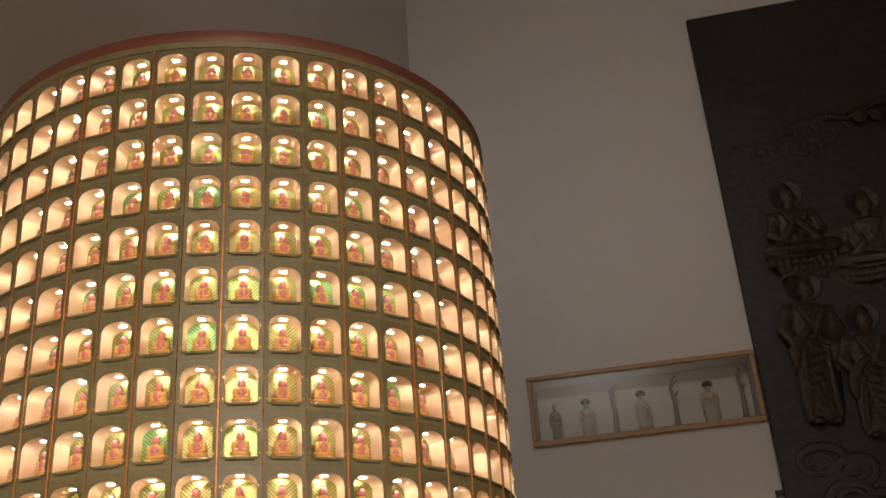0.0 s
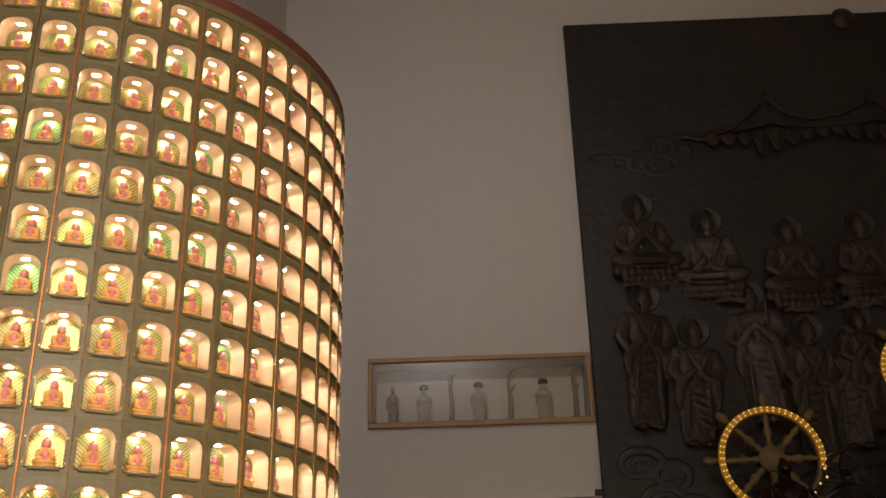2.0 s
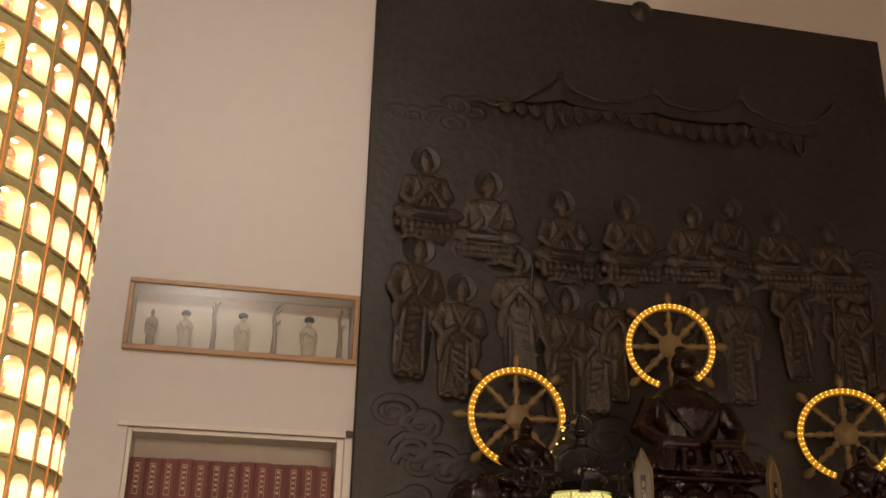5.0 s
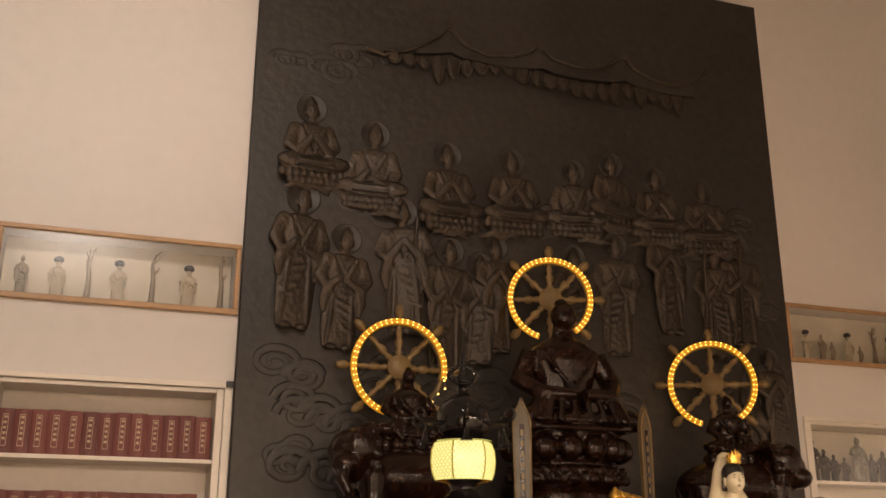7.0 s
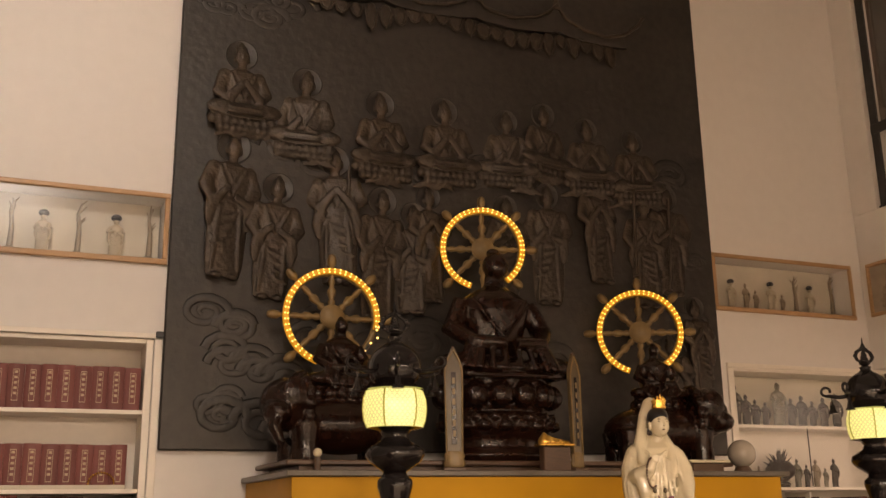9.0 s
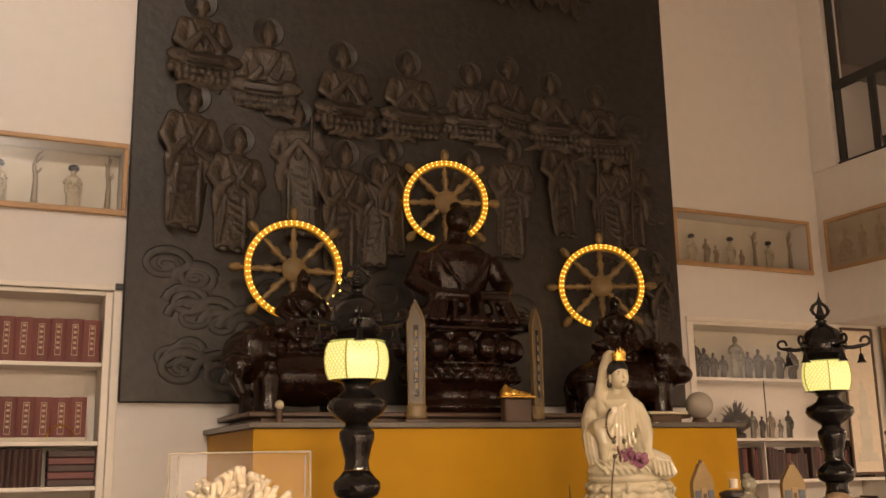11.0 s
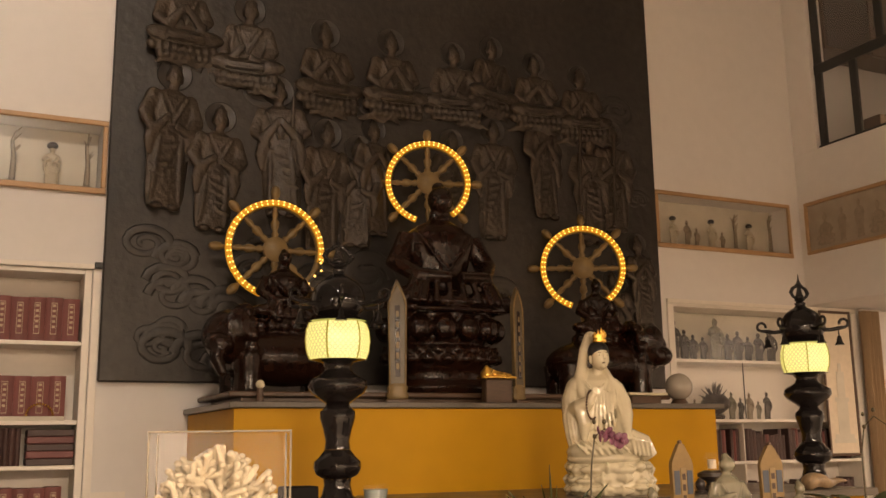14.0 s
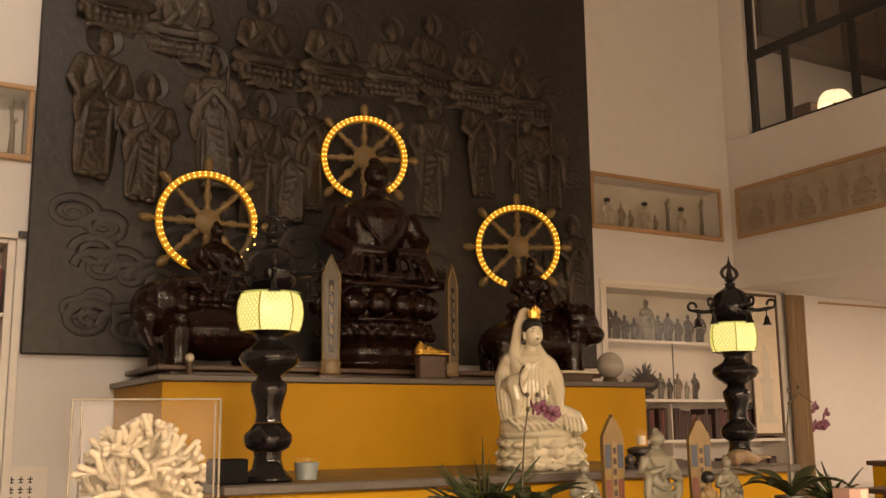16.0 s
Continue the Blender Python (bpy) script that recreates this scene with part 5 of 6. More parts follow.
def tablet(at, h, w, label, group, yaw=0, mat=None):
    t = thing("spirit_tablet", Matrix.Translation(at) @ pose(0, 0, 0, 0, 0, yaw), label, "tablet", group)
    mat = mat or TABLET_WOOD
    pts = [(-w / 2 * 0.86, 0), (w / 2 * 0.86, 0), (w / 2, h * 0.78), (w / 2 * 0.92, h * 0.82), (0.012, h * 0.955), (-0.012, h * 0.955), (-w / 2 * 0.92, h * 0.82), (-w / 2, h * 0.78)]
    n = len(pts)
    s = Shape().add([(x, y, z + 0.03) for y in (-0.012, 0.012) for x, z in pts], [tuple(range(n)), tuple(range(2 * n - 1, n - 1, -1))] + [((i + 1) % n, i, n + i, n + (i + 1) % n) for i in range(n)])
    part("board", s, mat, t)
    part("knob", Shape().ball((0, 0, h * 0.955 + 0.036), 0.011, 10, 7), DARK_WOOD, t, smooth=60)
    part("foot", Shape().box(-w * 0.62, w * 0.62, -0.04, 0.04, 0.0, 0.03, 0.006), DARK_WOOD, t)
    for sx in (-1, 1) if mat is TABLET_WOOD else ():
        part("blue_inset", Shape().box(sx * w * 0.3 - w * 0.13, sx * w * 0.3 + w * 0.13, -0.0155, -0.0125, 0.03 + h * 0.55, 0.03 + h * 0.74, 0.0008), SLATE_BLUE, t, "slate blue painted inset")
        part("red_inset", Shape().box(sx * w * 0.3 - w * 0.12, sx * w * 0.3 + w * 0.12, -0.0155, -0.0125, 0.03 + h * 0.2, 0.03 + h * 0.46, 0.0008), COPPER, t, "dull red painted inset")
    part("name_strip", Shape().box(-w * 0.13, w * 0.13, -0.0165, -0.0125, 0.03 + h * 0.18, 0.03 + h * 0.76, 0.0008), STRIP if mat is TABLET_WOOD else LACQUER, t, "narrow centre strip")
    for k in range(6):
        z = 0.03 + h * (0.24 + 0.085 * k)
        part("writing_bar", Shape().box(-w * 0.075, w * 0.075, -0.0185, -0.0168, z, z + h * 0.05, 0.0006), INK if mat is TABLET_WOOD else GOLD_WOOD, t, "illegible character")
    if mat is not TABLET_WOOD:
        for sx in (-1, 1):
            part("gilt_edge", Shape().tube([(sx * w * 0.4, -0.014, 0.04), (sx * w * 0.46, -0.014, 0.03 + h * 0.77), (sx * w * 0.3, -0.014, 0.03 + h * 0.86), (0, -0.014, 0.03 + h * 0.94)], 0.006, 6), GOLD_WOOD, t, "carved gilt edging", smooth=50)
        part("lotus_base", Shape().lathe([(w * 0.5, 0.0), (w * 0.62, 0.02), (w * 0.5, 0.05), (w * 0.56, 0.075), (w * 0.4, 0.1)], 16, (0, 0, 0.031), squash=(1, 0.4)), GOLD_WOOD, t, smooth=50)
    return t


tablet((2.59, 6.0, 1.5495), 0.80, 0.125, "slim dull gold tablet beside the central statue", "statue tablets", -16, DULL_GOLD)
tablet((3.49, 6.0, 1.5495), 0.80, 0.12, "slim dull gold tablet beside the central statue", "statue tablets", 25, DULL_GOLD)
boat = thing("gilt_offering", (3.245, 5.86, 1.5495), "small gilded offering piece on a long tray before the statue", "ornament")
part("tray", Shape().box(-0.13, 0.13, -0.045, 0.045, 0.16, 0.178, 0.006), GOLD, boat)
part("stand", Shape().box(-0.1, 0.1, -0.035, 0.035, 0.0, 0.159, 0.008), DARK_WOOD, boat)
s = Shape()
s.lathe([(0.045, 0.178), (0.042, 0.2), (0.025, 0.225), (0.008, 0.25)], 14, (-0.075, 0, 0))
s.tube([(-0.07, 0, 0.21), (0.02, 0, 0.195), (0.11, 0, 0.186)], [0.028, 0.018, 0.01], 10)
s.ball((0.03, 0, 0.185), (0.09, 0.035, 0.014), 12, 8)
part("ornament", fused(s, 0.006, 1), GOLD, boat, smooth=60)
FROST = material("frosted_white_glass", (0.42, 0.37, 0.31), 0.2, grain=12, vary=0.06, bump=0.0, coat=0.3)
globe = thing("glass_globe", (4.86, 6.0, 1.5495), "frosted glass globe lamp on a dark foot, unlit", "globe lamp")
part("globe", Shape().ball((0, 0, 0.135), 0.1, 28, 18), FROST, globe, smooth=80)
part("foot", Shape().lathe([(0.06, 0), (0.062, 0.02), (0.045, 0.045)], 20), DARK_WOOD, globe, smooth=40)
ball = thing("white_ball", (1.685, 6.0, 1.5495 + 0.0), "small white ball on a dark stand", "ornament")
part("stand", Shape().lathe([(0.03, 0), (0.022, 0.03), (0.018, 0.09)], 12), DARK_WOOD, ball, smooth=40)
part("ball", Shape().ball((0, 0, 0.115), 0.028, 14, 10), PORCELAIN, ball, smooth=60)
tray = thing("white_tray", (4.45, 5.9, 1.5495), "white rimmed offering tray at the statue's foot", "tray")
part("rim", Shape().box(-0.17, 0.17, -0.08, 0.08, 0.06, 0.08, 0.006), PORCELAIN, tray)
part("foot", Shape().box(-0.13, 0.13, -0.05, 0.05, 0.0, 0.059, 0.006), DARK_WOOD, tray)
MATT_BLACK = material("matt_black_plastic", (0.007, 0.0065, 0.006), 0.65, spec=0.12, grain=60, vary=0.15, bump=0.01)
box = thing("small_box", (1.42, 4.55, 1.001), "black small box beside the lantern's foot", "box")
part("body", Shape().box(-0.03, 0.13, -0.06, 0.06, 0.0, 0.11, 0.006), MATT_BLACK, box)
wire = Shape().tube([(-0.03, 0.0, 0.06), (-0.07, -0.02, 0.07), (-0.075, -0.02, 0.03), (-0.03, 0.0, 0.02)], 0.003, 6)
part("cable", wire, STEEL, box, smooth=60)


def cup(at, label):
    c = thing("glass_cup", at, label, "cup", "glass cups")
    part("glass", Shape().lathe([(0.05, 0), (0.056, 0.004), (0.064, 0.112), (0.06, 0.112), (0.05, 0.012), (0.0, 0.011)], 20), ACRYLIC, c, smooth=40)
    part("water", Shape().lathe([(0.0, 0.013), (0.048, 0.014), (0.056, 0.09), (0.0, 0.09)], 20), CUP_FILL, c, "pale blue filling", smooth=40)
    return c


CUP_FILL = material("pale_blue_wax", (0.24, 0.28, 0.27), 0.3, grain=30, vary=0.1, bump=0.01)
cup((1.80, 4.42, 1.001), "clear glass cup with pale filling beside the lantern")
censer = thing("dark_censer", (3.95, 4.62, 1.001), "small dark stepped censer with a glass candle holder", "censer")
part("body", Shape().lathe([(0.05, 0), (0.06, 0.02), (0.035, 0.04), (0.04, 0.06), (0.085, 0.085), (0.085, 0.105), (0.05, 0.12)], 20), POT, censer, smooth=30)
part("candle_glass", Shape().lathe([(0.042, 0.121), (0.045, 0.22), (0.042, 0.22), (0.038, 0.13), (0.0, 0.128)], 18), ACRYLIC, censer, smooth=40)
part("candle", Shape().lathe([(0.025, 0.13), (0.025, 0.18), (0.0, 0.182)], 14), PAPER, censer, smooth=40)
balls = thing("dark_beads", (3.80, 4.55, 1.001), "pair of small dark round knobs", "ornament")
part("knob", Shape().lathe([(0.03, 0), (0.032, 0.012), (0.02, 0.02), (0.027, 0.035), (0.028, 0.06), (0.01, 0.082)], 14), POT, balls, smooth=50)
shell = thing("conch_shell", (4.62, 4.42, 1.001), "pale brown conch shell lying on the altar", "shell")
s = Shape()
for k in range(22):
    t = k / 21
    a = t * 9.0
    r = 0.055 * (1 - t) ** 0.8 + 0.006
    s.ball((-0.13 + 0.28 * t, 0.3 * r * math.cos(a), 0.055 + 0.3 * r * math.sin(a)), (0.035, r, r), 10, 8)
SHELL = material("pale_brown_shell", (0.28, 0.19, 0.11), 0.4, grain=40, vary=0.3, bump=0.1)
part("shell", fused(s, 0.006, 1), SHELL, shell, smooth=60, at=Matrix.Diagonal((0.95, 0.9, 0.78, 1)))

# ---- the front table and what stands on it ----
FT = 0.72
front = thing("offering_table", (3.35, 3.7, 0), "long ochre offering table in front of the altar", "table")
part("top", Shape().box(-1.25, 1.25, -0.3, 0.3, FT - 0.04, FT, 0.006), DARK_WOOD, front)
part("front_cloth", Shape().box(-1.2, 1.2, -0.27, 0.27, 0.0, FT - 0.041), OCHRE, front)
FZ = FT + 0.0005
tablet((2.988, 3.7, FZ), 0.55, 0.118, "tan wooden tablet with blue insets and dark characters", "front tablets", 0)
tablet((3.515, 3.7, FZ), 0.535, 0.12, "tan wooden tablet with blue insets and dark characters", "front tablets", -10)


def pale_statuette(at, h, mat, label, wide=1.0, yaw=0):
    ob = part("statuette", fused(plain_figure(h, "standing", int(at[0] * 100), 1.0).moved(Matrix.Diagonal((wide, 1.1, 1, 1))), 0.006, 3), mat, smooth=60)
    tagged(ob, label, "statuette", "front statuettes")
    ob.matrix_basis = Matrix.Translation(at) @ pose(0, 0, 0, 0, 0, yaw)


pale_statuette((3.18, 3.62, FZ), 0.52, JADE, "pale translucent robed statuette with folded sleeves", 1.35)
pale_statuette((2.79, 3.66, FZ), 0.38, JADE, "small pale robed statuette", 1.2)
pale_statuette((3.645, 3.66, FZ), 0.385, JADE, "small pale robed statuette", 1.2)
f = plain_figure(0.3, "standing", 5, 1.3)
f.ball((0, 0.0, 0.285), (0.034, 0.034, 0.03), 12, 8, m=1)
ob = tagged(part("statuette", f, [TABLET_WOOD, BLACK_HAIR], smooth=50), "small tan statuette with black hair", "statuette", "front statuettes")
ob.matrix_basis = Matrix.Translation((3.39, 3.52, FZ))


def leaf_blade(length, width, droop, twist=0.0):
    n, v, f = 9, [], []
    for i in range(n + 1):
        t = i / n
        w = width * math.sin(math.pi * min(0.97, t * 0.9 + 0.1)) ** 0.8
        x, z = length * t * (1 - 0.25 * droop * t), length * (0.75 * t - droop * t * t)
        for q, dz in ((-1, 0.012), (0, 0.0), (1, 0.012)):
            v.append((x, q * w, z + dz * (w / max(width, 1e-4))))
    for i in range(n):
        for k in range(2):
            b = i * 3 + k
            f.append((b, b + 1, b + 4, b + 3))
    o = len(v)
    v2 = v + [(x, y, z - 0.003) for x, y, z in v]
    return Shape().add(v2, f + [tuple(o + i for i in reversed(q)) for q in f])


def orchid(at, spike, flowers, nleaf, label, seed):
    g = random.Random(seed)
    o = thing("orchid_plant", at, label, "plant", "orchids")
    part("pot", Shape().lathe([(0.05, 0), (0.06, 0.01), (0.075, 0.17), (0.08, 0.175), (0.078, 0.185), (0.066, 0.18)], 18), POT, o, smooth=40)
    for k in range(nleaf):
        a = 360 * k / nleaf + g.uniform(-20, 20)
        part("leaf", leaf_blade(g.uniform(0.26, 0.38), g.uniform(0.026, 0.036), g.uniform(0.3, 0.62)), LEAF, o, smooth=60, at=pose(0, 0, 0.18, 0, 0, a))
    part("flower_stem", Shape().tube(spike, 0.005, 7, taper=0.5), STEM, o, "thin curved stem", smooth=60)
    for p in flowers:
        s = Shape()
        for k in range(5):
            a = 2 * math.pi * k / 5 + g.uniform(0, 0.3)
            s.ball((0.019 * math.cos(a), -0.004 * (k % 2), 0.019 * math.sin(a)), (0.017 + 0.004 * (k % 2), 0.005, 0.015), 10, 6)
        s.ball((0, -0.014, -0.004), (0.009, 0.012, 0.012), 8, 6)
        part("flower", s, ORCHID, o, "purple orchid flower", smooth=60, at=Matrix.Translation(p) @ pose(0, 0, 0, g.uniform(-30, 30), g.uniform(0, 360), g.uniform(-40, 40)))
    for k in range(3):
        p = spike[len(spike) // 2 + (k % 2)]
        part("bud", Shape().ball((p[0], p[1], p[2] + 0.03 * k), (0.009, 0.009, 0.011), 8, 6), STEM, o, smooth=60)
    return o


FL = 3.5
orchid((2.36, FL, FZ), [(0, 0, 0.1), (0.0, 0.0, 0.3), (0.015, 0.0, 0.48), (0.035, 0.0, 0.59), (0.085, 0.0, 0.62), (0.15, 0, 0.585)], [(0.05, -0.01, 0.6), (0.085, -0.02, 0.6), (0.12, -0.01, 0.58), (0.15, -0.02, 0.575)], 11, "orchid plant with a few purple flowers in a dark pot", 3)
orchid((3.90, FL, FZ), [(0, 0, 0.1), (0.0, 0.0, 0.3), (0.0, 0.0, 0.5), (0.03, 0.0, 0.62), (0.1, 0.0, 0.67), (0.2, 0, 0.62)], [(0.19, -0.01, 0.60), (0.25, -0.02, 0.57), (0.17, -0.02, 0.51), (0.245, -0.01, 0.515)], 10, "orchid plant with purple flowers on an arching stem", 9)


def grassy(at, n, h, label, seed):
    g = random.Random(seed)
    o = thing("grassy_plant", at, label, "plant", "grassy plants")
    part("pot", Shape().lathe([(0.045, 0), (0.055, 0.01), (0.068, 0.09), (0.07, 0.1), (0.058, 0.098)], 16), POT, o, smooth=40)
    for k in range(n):
        part("blade", leaf_blade(h * g.uniform(0.6, 1.0), 0.006, g.uniform(0.1, 0.8)), LEAF, o, smooth=60, at=pose(0, 0, 0.09, g.uniform(-15, 15), -g.uniform(10, 45), g.uniform(0, 360)))


grassy((2.24, 3.6, FZ), 64, 0.36, "tufted green plant with narrow leaves in a dark pot", 5)
grassy((4.25, 3.55, FZ), 50, 0.25, "tufted green plant with narrow leaves in a dark pot", 6)
bag = thing("pink_card_box", (4.22, 3.42, FZ), "pale pink card box standing on the table", "box")
part("body", Shape().box(-0.07, 0.07, -0.05, 0.05, 0, 0.21, 0.002), PINK_CARD, bag)
part("flap", Shape().box(0.005, 0.055, -0.054, -0.0505, 0.03, 0.205, 0.001), PAPER, bag, "cream strip")

# the glass case with coral
cs = thing("coral_case", pose(0.885, 3.6, 0.62, 0, 0, -14.5), "clear acrylic case holding a large branching white coral", "display case")
stand = thing("case_stand", (0.87, 3.6, 0), "square dark wooden stand under the coral case", "stand")
part("top", Shape().box(-0.34, 0.34, -0.28, 0.28, 0.58, 0.619, 0.006), DARK_WOOD, stand)
part("body", Shape().box(-0.3, 0.3, -0.24, 0.24, 0.0, 0.579, 0.006), DARK_WOOD, stand)
cw, cd, ch = 0.236, 0.192, 0.718
for a in ((-cw, cw, -cd, -cd + 0.006, 0.0, ch), (-cw, cw, cd - 0.006, cd, 0.0, ch), (-cw, -cw + 0.006, -cd + 0.007, cd - 0.007, 0, ch), (cw - 0.006, cw, -cd + 0.007, cd - 0.007, 0, ch), (-cw, cw, -cd, cd, ch + 0.0005, ch + 0.0065)):
    p = part("pane", Shape().box(*a, 0.002), ACRYLIC, cs, "clear acrylic pane")
    p.visible_shadow = False
for ex in (-cw + 0.003, cw - 0.003):
    for ey in (-cd + 0.003, cd - 0.003):
        part("edge_strip", Shape().box(ex - 0.0034, ex + 0.0034, ey - 0.0034, ey + 0.0034, 0.0, ch, 0.001), EDGE, cs, "strip coloured as the glint on the clear edge")
part("edge_strip", Shape().box(-cw, cw, -cd - 0.001, -cd + 0.004, ch + 0.0005, ch + 0.0075, 0.001), EDGE, cs, "strip coloured as the glint on the clear edge")
g = random.Random(12)
s = Shape()


def branch(p, d, r, depth):
    q = p + d * g.uniform(0.04, 0.062)
    s.tube([p, (p + q) / 2 + Vector((g.uniform(-1, 1), g.uniform(-1, 1), g.uniform(-1, 1))) * 0.006, q], [r, r * 0.86, r * (0.95 if depth else 1.12)], 8)
    s.ball(q, (r * 1.12, r * 1.0, r * 0.95) if not depth else r * 0.95, 8, 6)
    if depth:
        for k in range(2 if g.random() < 0.75 else 3):
            e = (d + Vector((g.uniform(-1, 1), g.uniform(-1, 1), g.uniform(-0.8, 0.8))) * 0.85).normalized()
            if abs(q.x + e.x * 0.06) < 0.225 and abs(q.y + e.y * 0.06) < 0.18 and q.z < 0.66:
                branch(q, e, r * 0.9, depth - 1)


for k in range(30):
    a = 2 * math.pi * k * 0.381966
    e = -0.25 + 1.75 * (k + 0.5) / 30
    d = Vector((math.cos(a) * math.cos(e), 0.8 * math.sin(a) * math.cos(e), math.sin(e)))
    branch(Vector((0, 0, 0.42)) + d * 0.065, d, 0.0165, 3)
s.ball((0, 0, 0.43), (0.09, 0.08, 0.07), 14, 9)
s.lathe([(0.08, 0.0), (0.07, 0.1), (0.06, 0.25), (0.08, 0.4)], 14)
coral = tagged(part("coral", s, CORAL, None, smooth=60), "large bleached white branching coral", "coral")
coral.matrix_basis = pose(0.868, 3.6, 0.6205, 0, 0, -14.5) @ Matrix.Diagonal((0.95, 0.95, 0.96, 1))

# writing on the wall behind the case
sign = thing("wall_writing", (0.93, WALL_Y, 0.5), "pale paper sheet with three columns of dark illegible characters", "paper")
part("sheet", Shape().box(-0.1, 0.14, -0.006, -0.003, -0.1, 0.52, 0.0006), WHITE_PAINT, sign)
for c in range(3):
    s = Shape()
    for k in range(8):
        z = 0.44 - 0.062 * k
        x = -0.07 + 0.055 * c
        s.box(x - 0.016, x + 0.016, -0.0085, -0.0065, z, z + 0.008, 0.0005)
        s.box(x - 0.004, x + 0.004, -0.0085, -0.0065, z - 0.022, z + 0.022, 0.0005)
        s.box(x - 0.014, x + 0.014, -0.0085, -0.0065, z - 0.018, z - 0.012, 0.0005)
    part("writing_bars", s, INK, sign)

# upstairs lamp and box on the shelf behind the parapet
lamp = thing("table_lamp", (7.60, 5.97, 4.0605), "lit dome-shaped paper table lamp upstairs", "lamp")
part("base", Shape().lathe([(0.08, 0), (0.085, 0.01), (0.02, 0.03), (0.015, 0.1)], 16), DARK_WOOD, lamp, smooth=40)
for k in range(8):
    a0, a1 = 2 * math.pi * (k + 0.03) / 8, 2 * math.pi * (k + 0.97) / 8
    prof = [(0.155, 0.06), (0.153, 0.10), (0.135, 0.16), (0.1, 0.20), (0.04, 0.215)]
    v = [(r * math.cos(a0 + (a1 - a0) * i / 3), r * math.sin(a0 + (a1 - a0) * i / 3), z) for r, z in prof for i in range(4)]
    part("shade_panel", Shape().add(v, [(j * 4 + i, j * 4 + i + 1, j * 4 + i + 5, j * 4 + i + 4) for j in range(4) for i in range(3)]), LAMP_SHADE, lamp, "glowing paper shade", smooth=60)
bx = thing("brown_box", (7.58, 6.27, 4.0605), "small brown box upstairs beside the lamp", "box")
part("body", Shape().box(-0.1, 0.1, -0.12, 0.12, 0, 0.15, 0.006), DARK_WOOD, bx)

# ---- the tower of small lit niches ----
TC, TR, COLS, PITCH_Z, ROW1_Z, ROWS_N = (-0.78, 1.76), 0.524, 51, 0.082, 2.370, 13
CW, CH = 2 * math.pi * TR / COLS, PITCH_Z
tower = thing("niche_tower", (TC[0], TC[1], 0), "tall round tower of small lit arched niches with seated figures", "tower")


def arch_outline(w, z0, z1, n=6):
    """The niche's opening: upright sides and a flattened arch, anticlockwise from the lower right."""
    sh = z1 - (z1 - z0) * 0.3
    pts = [(w / 2, z0), (w / 2, (z0 + sh) / 2), (w / 2, sh)]
    for i in range(1, 2 * n):
        a = math.pi * i / (2 * n)
        pts.append((w / 2 * math.copysign(abs(math.cos(a)) ** 0.85, math.cos(a)), sh + (z1 - sh) * math.sin(a) ** 0.9))
    return pts + [(-w / 2, sh), (-w / 2, (z0 + sh) / 2), (-w / 2, z0)]


def niche_shape(seam):
    s = Shape()
    ow, z0, z1 = CW * 0.775, -CH * 0.355, CH * 0.355
    inner = arch_outline(ow, z0, z1)
    n = len(inner)
    hw, hh = CW / 2 - 0.0004, CH / 2 - 0.0001
    outer = []
    for x, z in inner:
        k = max(abs(x) / hw, abs(z) / hh)
        outer.append((x / k, z / k))
    outer[0], outer[-1] = (hw, -hh), (-hw, -hh)
    for i, (x, z) in enumerate(inner):
        if abs(abs(outer[i][0]) - hw) > 1e-6 and abs(abs(outer[i][1]) - hh) > 1e-6:
            outer[i] = (x, hh)
    lip = [(x * 1.05, z * 1.04) for x, z in inner]
    front = [(x, 0.0, z) for x, z in outer]
    lip0 = [(x, 0.0, z) for x, z in lip]
    lip1 = [(x, 0.003, z) for x, z in lip]
    mouth = [(x, 0.003, z) for x, z in inner]
    deep = [(x * 0.985, -0.033, z * 0.97) for x, z in inner]
    back = [(x, -0.012, z) for x, z in outer]
    v = front + lip0 + lip1 + mouth + deep + back
    f, mi = [], []
    for i in range(n):
        j = (i + 1) % n
        for lay, m in ((0, 0), (1, 0), (2, 0), (3, 1)):
            f.append((lay * n + i, lay * n + j, (lay + 1) * n + j, (lay + 1) * n + i))
            mi.append(m)
        f.append((i, 5 * n + i, 5 * n + j, j))
        mi.append(0)
    for q, m in zip(f, mi):
        s.f.append(q)
        s.m.append(m)
    s.v += v
    s.f.append(tuple(range(4 * n, 5 * n)))
    s.m.append(1)
    # clear cover pins and the seam beside the cell
    for px in (-ow * 0.54, ow * 0.54):
        for pz in (-CH * 0.3, CH * 0.12):
            s.box(px - 0.0006, px + 0.0006, 0.0032, 0.0045, pz - 0.0016, pz + 0.0016, 0.0002, 3)
    s.box(-ow * 0.42, ow * 0.42, 0.0032, 0.0056, z0 - 0.0045, z0 - 0.0004, 0.0016, 0)
    sw = 0.0013 if seam else 0.0004
    s.box(-hw - sw, -hw + sw, 0.0004, 0.0030 if seam else 0.0018, -hh, hh, 0.0003, 2)
    return s


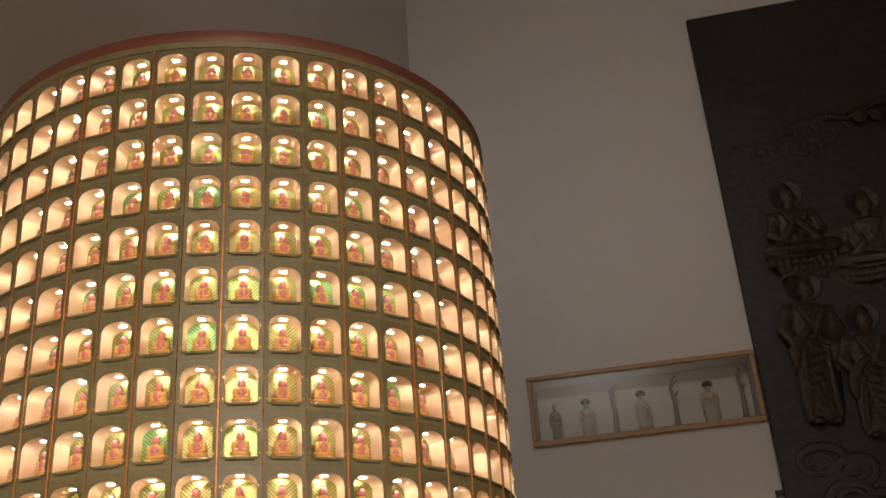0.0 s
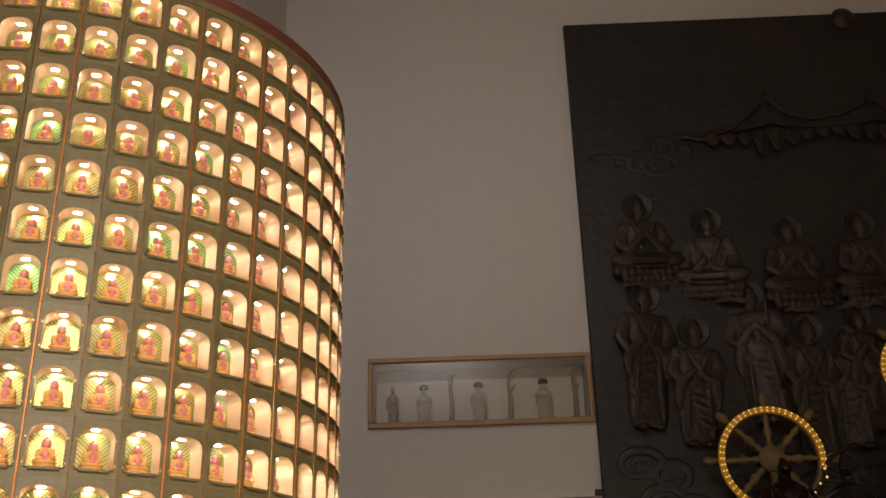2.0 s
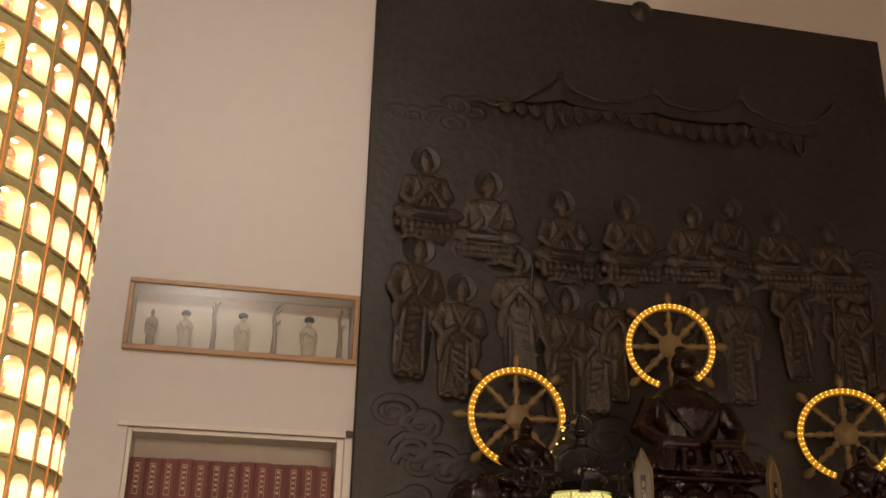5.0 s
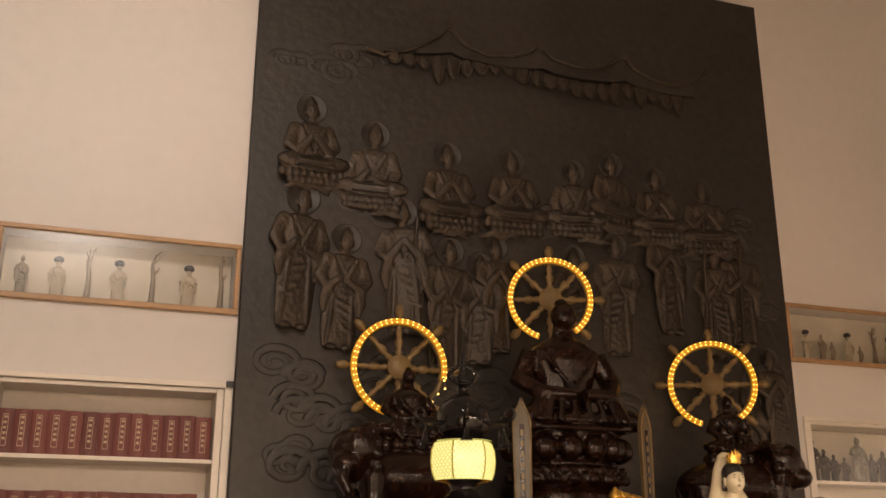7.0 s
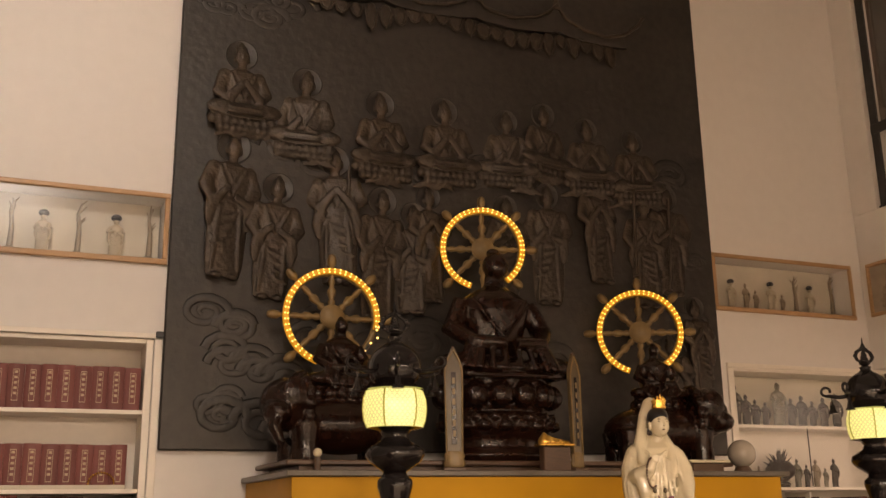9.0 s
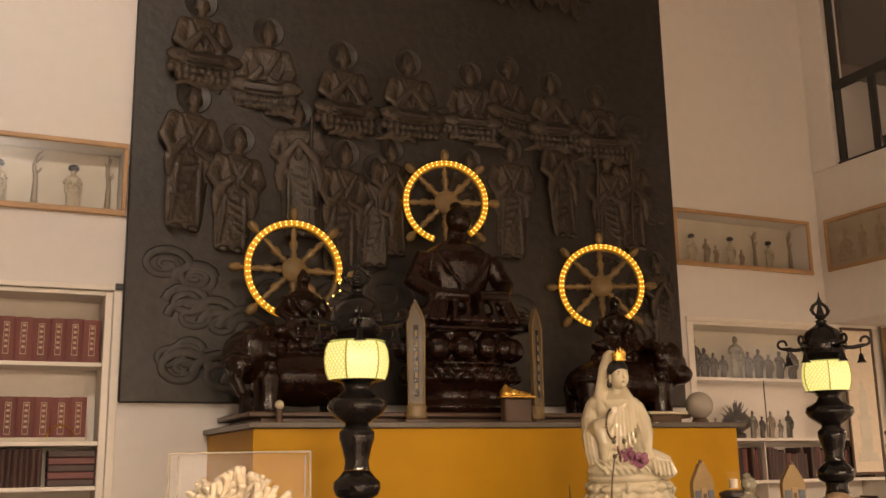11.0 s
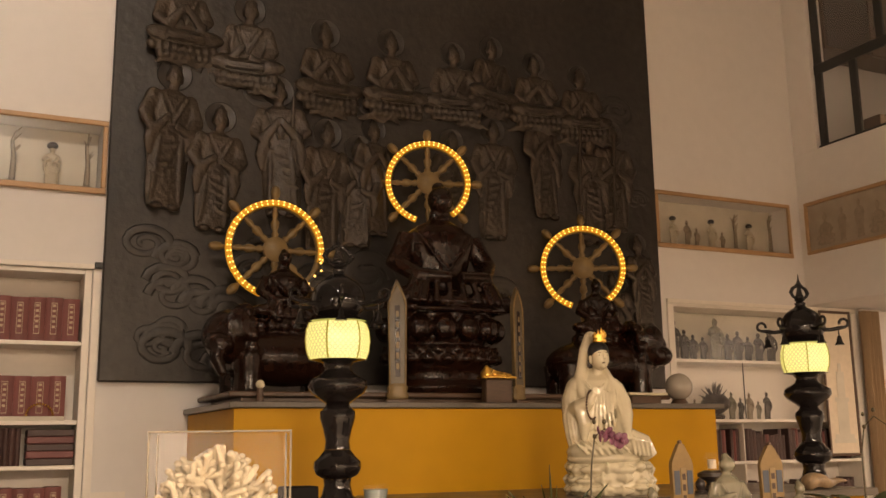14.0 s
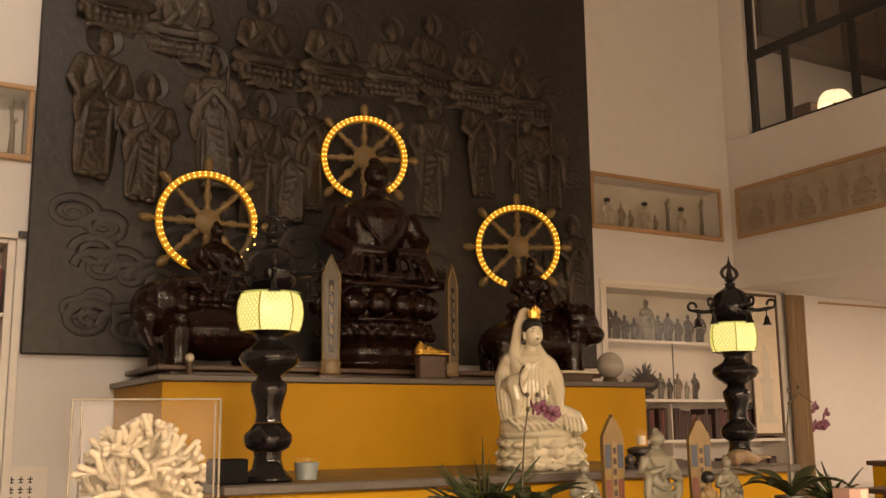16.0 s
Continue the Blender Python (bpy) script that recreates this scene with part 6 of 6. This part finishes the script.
def small_figure():
    s = Shape()
    s.lathe([(0.014, 0), (0.016, 0.003), (0.011, 0.0055)], 10, m=1, squash=(1, 0.7))
    s.ball((0, -0.001, 0.0085), (0.0145, 0.009, 0.0045), 10, 6, m=1)
    s.lathe([(0.0085, 0.007), (0.0078, 0.016), (0.0092, 0.0215), (0.003, 0.0255)], 10, m=1, squash=(1, 0.7))
    s.ball((0, 0.0035, 0.0165), (0.0055, 0.0045, 0.007), 8, 6, m=0)
    s.ball((0, 0.0055, 0.011), (0.006, 0.003, 0.003), 8, 5, m=0)
    s.ball((0, 0.0008, 0.0298), (0.0049, 0.005, 0.0058), 10, 8, m=0)
    s.ball((0, -0.0016, 0.0322), (0.0052, 0.0048, 0.0044), 10, 6, m=2)
    s.ball((0, -0.001, 0.0365), (0.0022, 0.0022, 0.0016), 7, 5, m=2)
    for e in (-1, 1):
        s.ball((0.0052 * e, 0.0, 0.0285), (0.0011, 0.0014, 0.0028), 6, 5, m=0)
        s.ball((0.0092 * e, 0.001, 0.0172), (0.0027, 0.0036, 0.0068), 7, 5, m=1)
        s.ball((0.0058 * e, 0.0055, 0.0115), (0.005, 0.003, 0.0022), 7, 5, m=1)
    return s


NICHE_MATS = [NICHE_PLATE, NICHE_WALL, SEAM, GOLD]
niche_plain = niche_shape(False).data("niche", NICHE_MATS)
niche_seam = niche_shape(True).data("niche", NICHE_MATS)
HAIR_RED = material("dark_red_painted_hair", (0.16, 0.035, 0.03), 0.4, grain=60, vary=0.1, bump=0.01)
figure_mesh = small_figure().data("figurine", [PINK, ROBE, HAIR_RED], 60)


def foil_shape():
    """An arched foil sheet that fills the niche's back."""
    pts = [(x * 0.975, z * 0.95) for x, z in arch_outline(CW * 0.775, -CH * 0.355, CH * 0.355)]
    n = len(pts)
    return Shape().add([(x, y, z) for y in (-0.0312, -0.0325) for x, z in pts], [tuple(range(n)), tuple(range(2 * n - 1, n - 1, -1))] + [((i + 1) % n, i, n + i, n + (i + 1) % n) for i in range(n)])


foil_mesh = foil_shape().data("foil", FOIL)
led_mesh = Shape().box(-0.0055, 0.0055, -0.018, -0.0135, CH * 0.342, CH * 0.352, 0.0004).data("lamp", LED)
TH0 = math.atan2(-TC[0], -TC[1]) + radians(1.48)
rest = Shape()
SEAMS = {-5, -3, -1, 2, 4, 6, 8}
for row in range(ROWS_N):
    z = ROW1_Z - PITCH_Z * row
    for col in range(-25, 26):
        th = TH0 - 2 * math.pi * col / COLS
        m = pose(TR * math.sin(th), TR * math.cos(th), z, 0, 0, -math.degrees(th))
        if -11 <= col <= 11:
            nb = part("niche", niche_seam if col in SEAMS else niche_plain, None, tower, at=m)
            part("figurine", figure_mesh, None, nb, "pink and yellow seated figurine", at=Matrix.Translation((0, -0.02, -CH * 0.345)) @ Matrix.Diagonal((1.12, 0.95, 1.16, 1)))
            part("foil", foil_mesh, None, nb, "holographic gold foil back")
            part("lamp", led_mesh, None, nb, "white lamp in the niche's top")
        else:
            cell = niche_shape(False)
            cell.take(foil_shape(), m=4)
            cell.take(Shape().box(-0.0055, 0.0055, -0.018, -0.0135, CH * 0.342, CH * 0.352, 0.0004), m=5)
            rest.take(cell, m)
tagged(part("far_niches", rest, NICHE_MATS + [FOIL, LED], tower, "niches on the tower's far side"), kind="stuff")
zt, zb = ROW1_Z + PITCH_Z * 0.5, ROW1_Z - PITCH_Z * (ROWS_N - 0.5)
part("drum", Shape().lathe([(TR - 0.056, 0.0), (TR - 0.056, zt)], 64), NICHE_PLATE, tower, "dark inner drum", smooth=40)
part("base", Shape().lathe([(TR + 0.05, 0.0), (TR + 0.05, 0.08), (TR + 0.012, 0.12), (TR + 0.004, zb - 0.05), (TR + 0.02, zb - 0.03), (TR + 0.02, zb - 0.002)], 64), COPPER, tower, "round red-brown base", smooth=40)
part("top_band", Shape().lathe([(TR - 0.05, zt + 0.001), (TR + 0.002, zt + 0.001), (TR + 0.004, zt + 0.012), (TR - 0.05, zt + 0.012)], 64), NICHE_PLATE, tower, "dark band over the top row", smooth=40)
part("cornice", Shape().lathe([(TR - 0.05, zt + 0.013), (TR + 0.001, zt + 0.013), (TR + 0.003, zt + 0.018), (TR + 0.003, zt + 0.036), (TR - 0.03, zt + 0.05), (0.02, zt + 0.06)], 64), COPPER, tower, "red-brown wooden cornice", smooth=40)
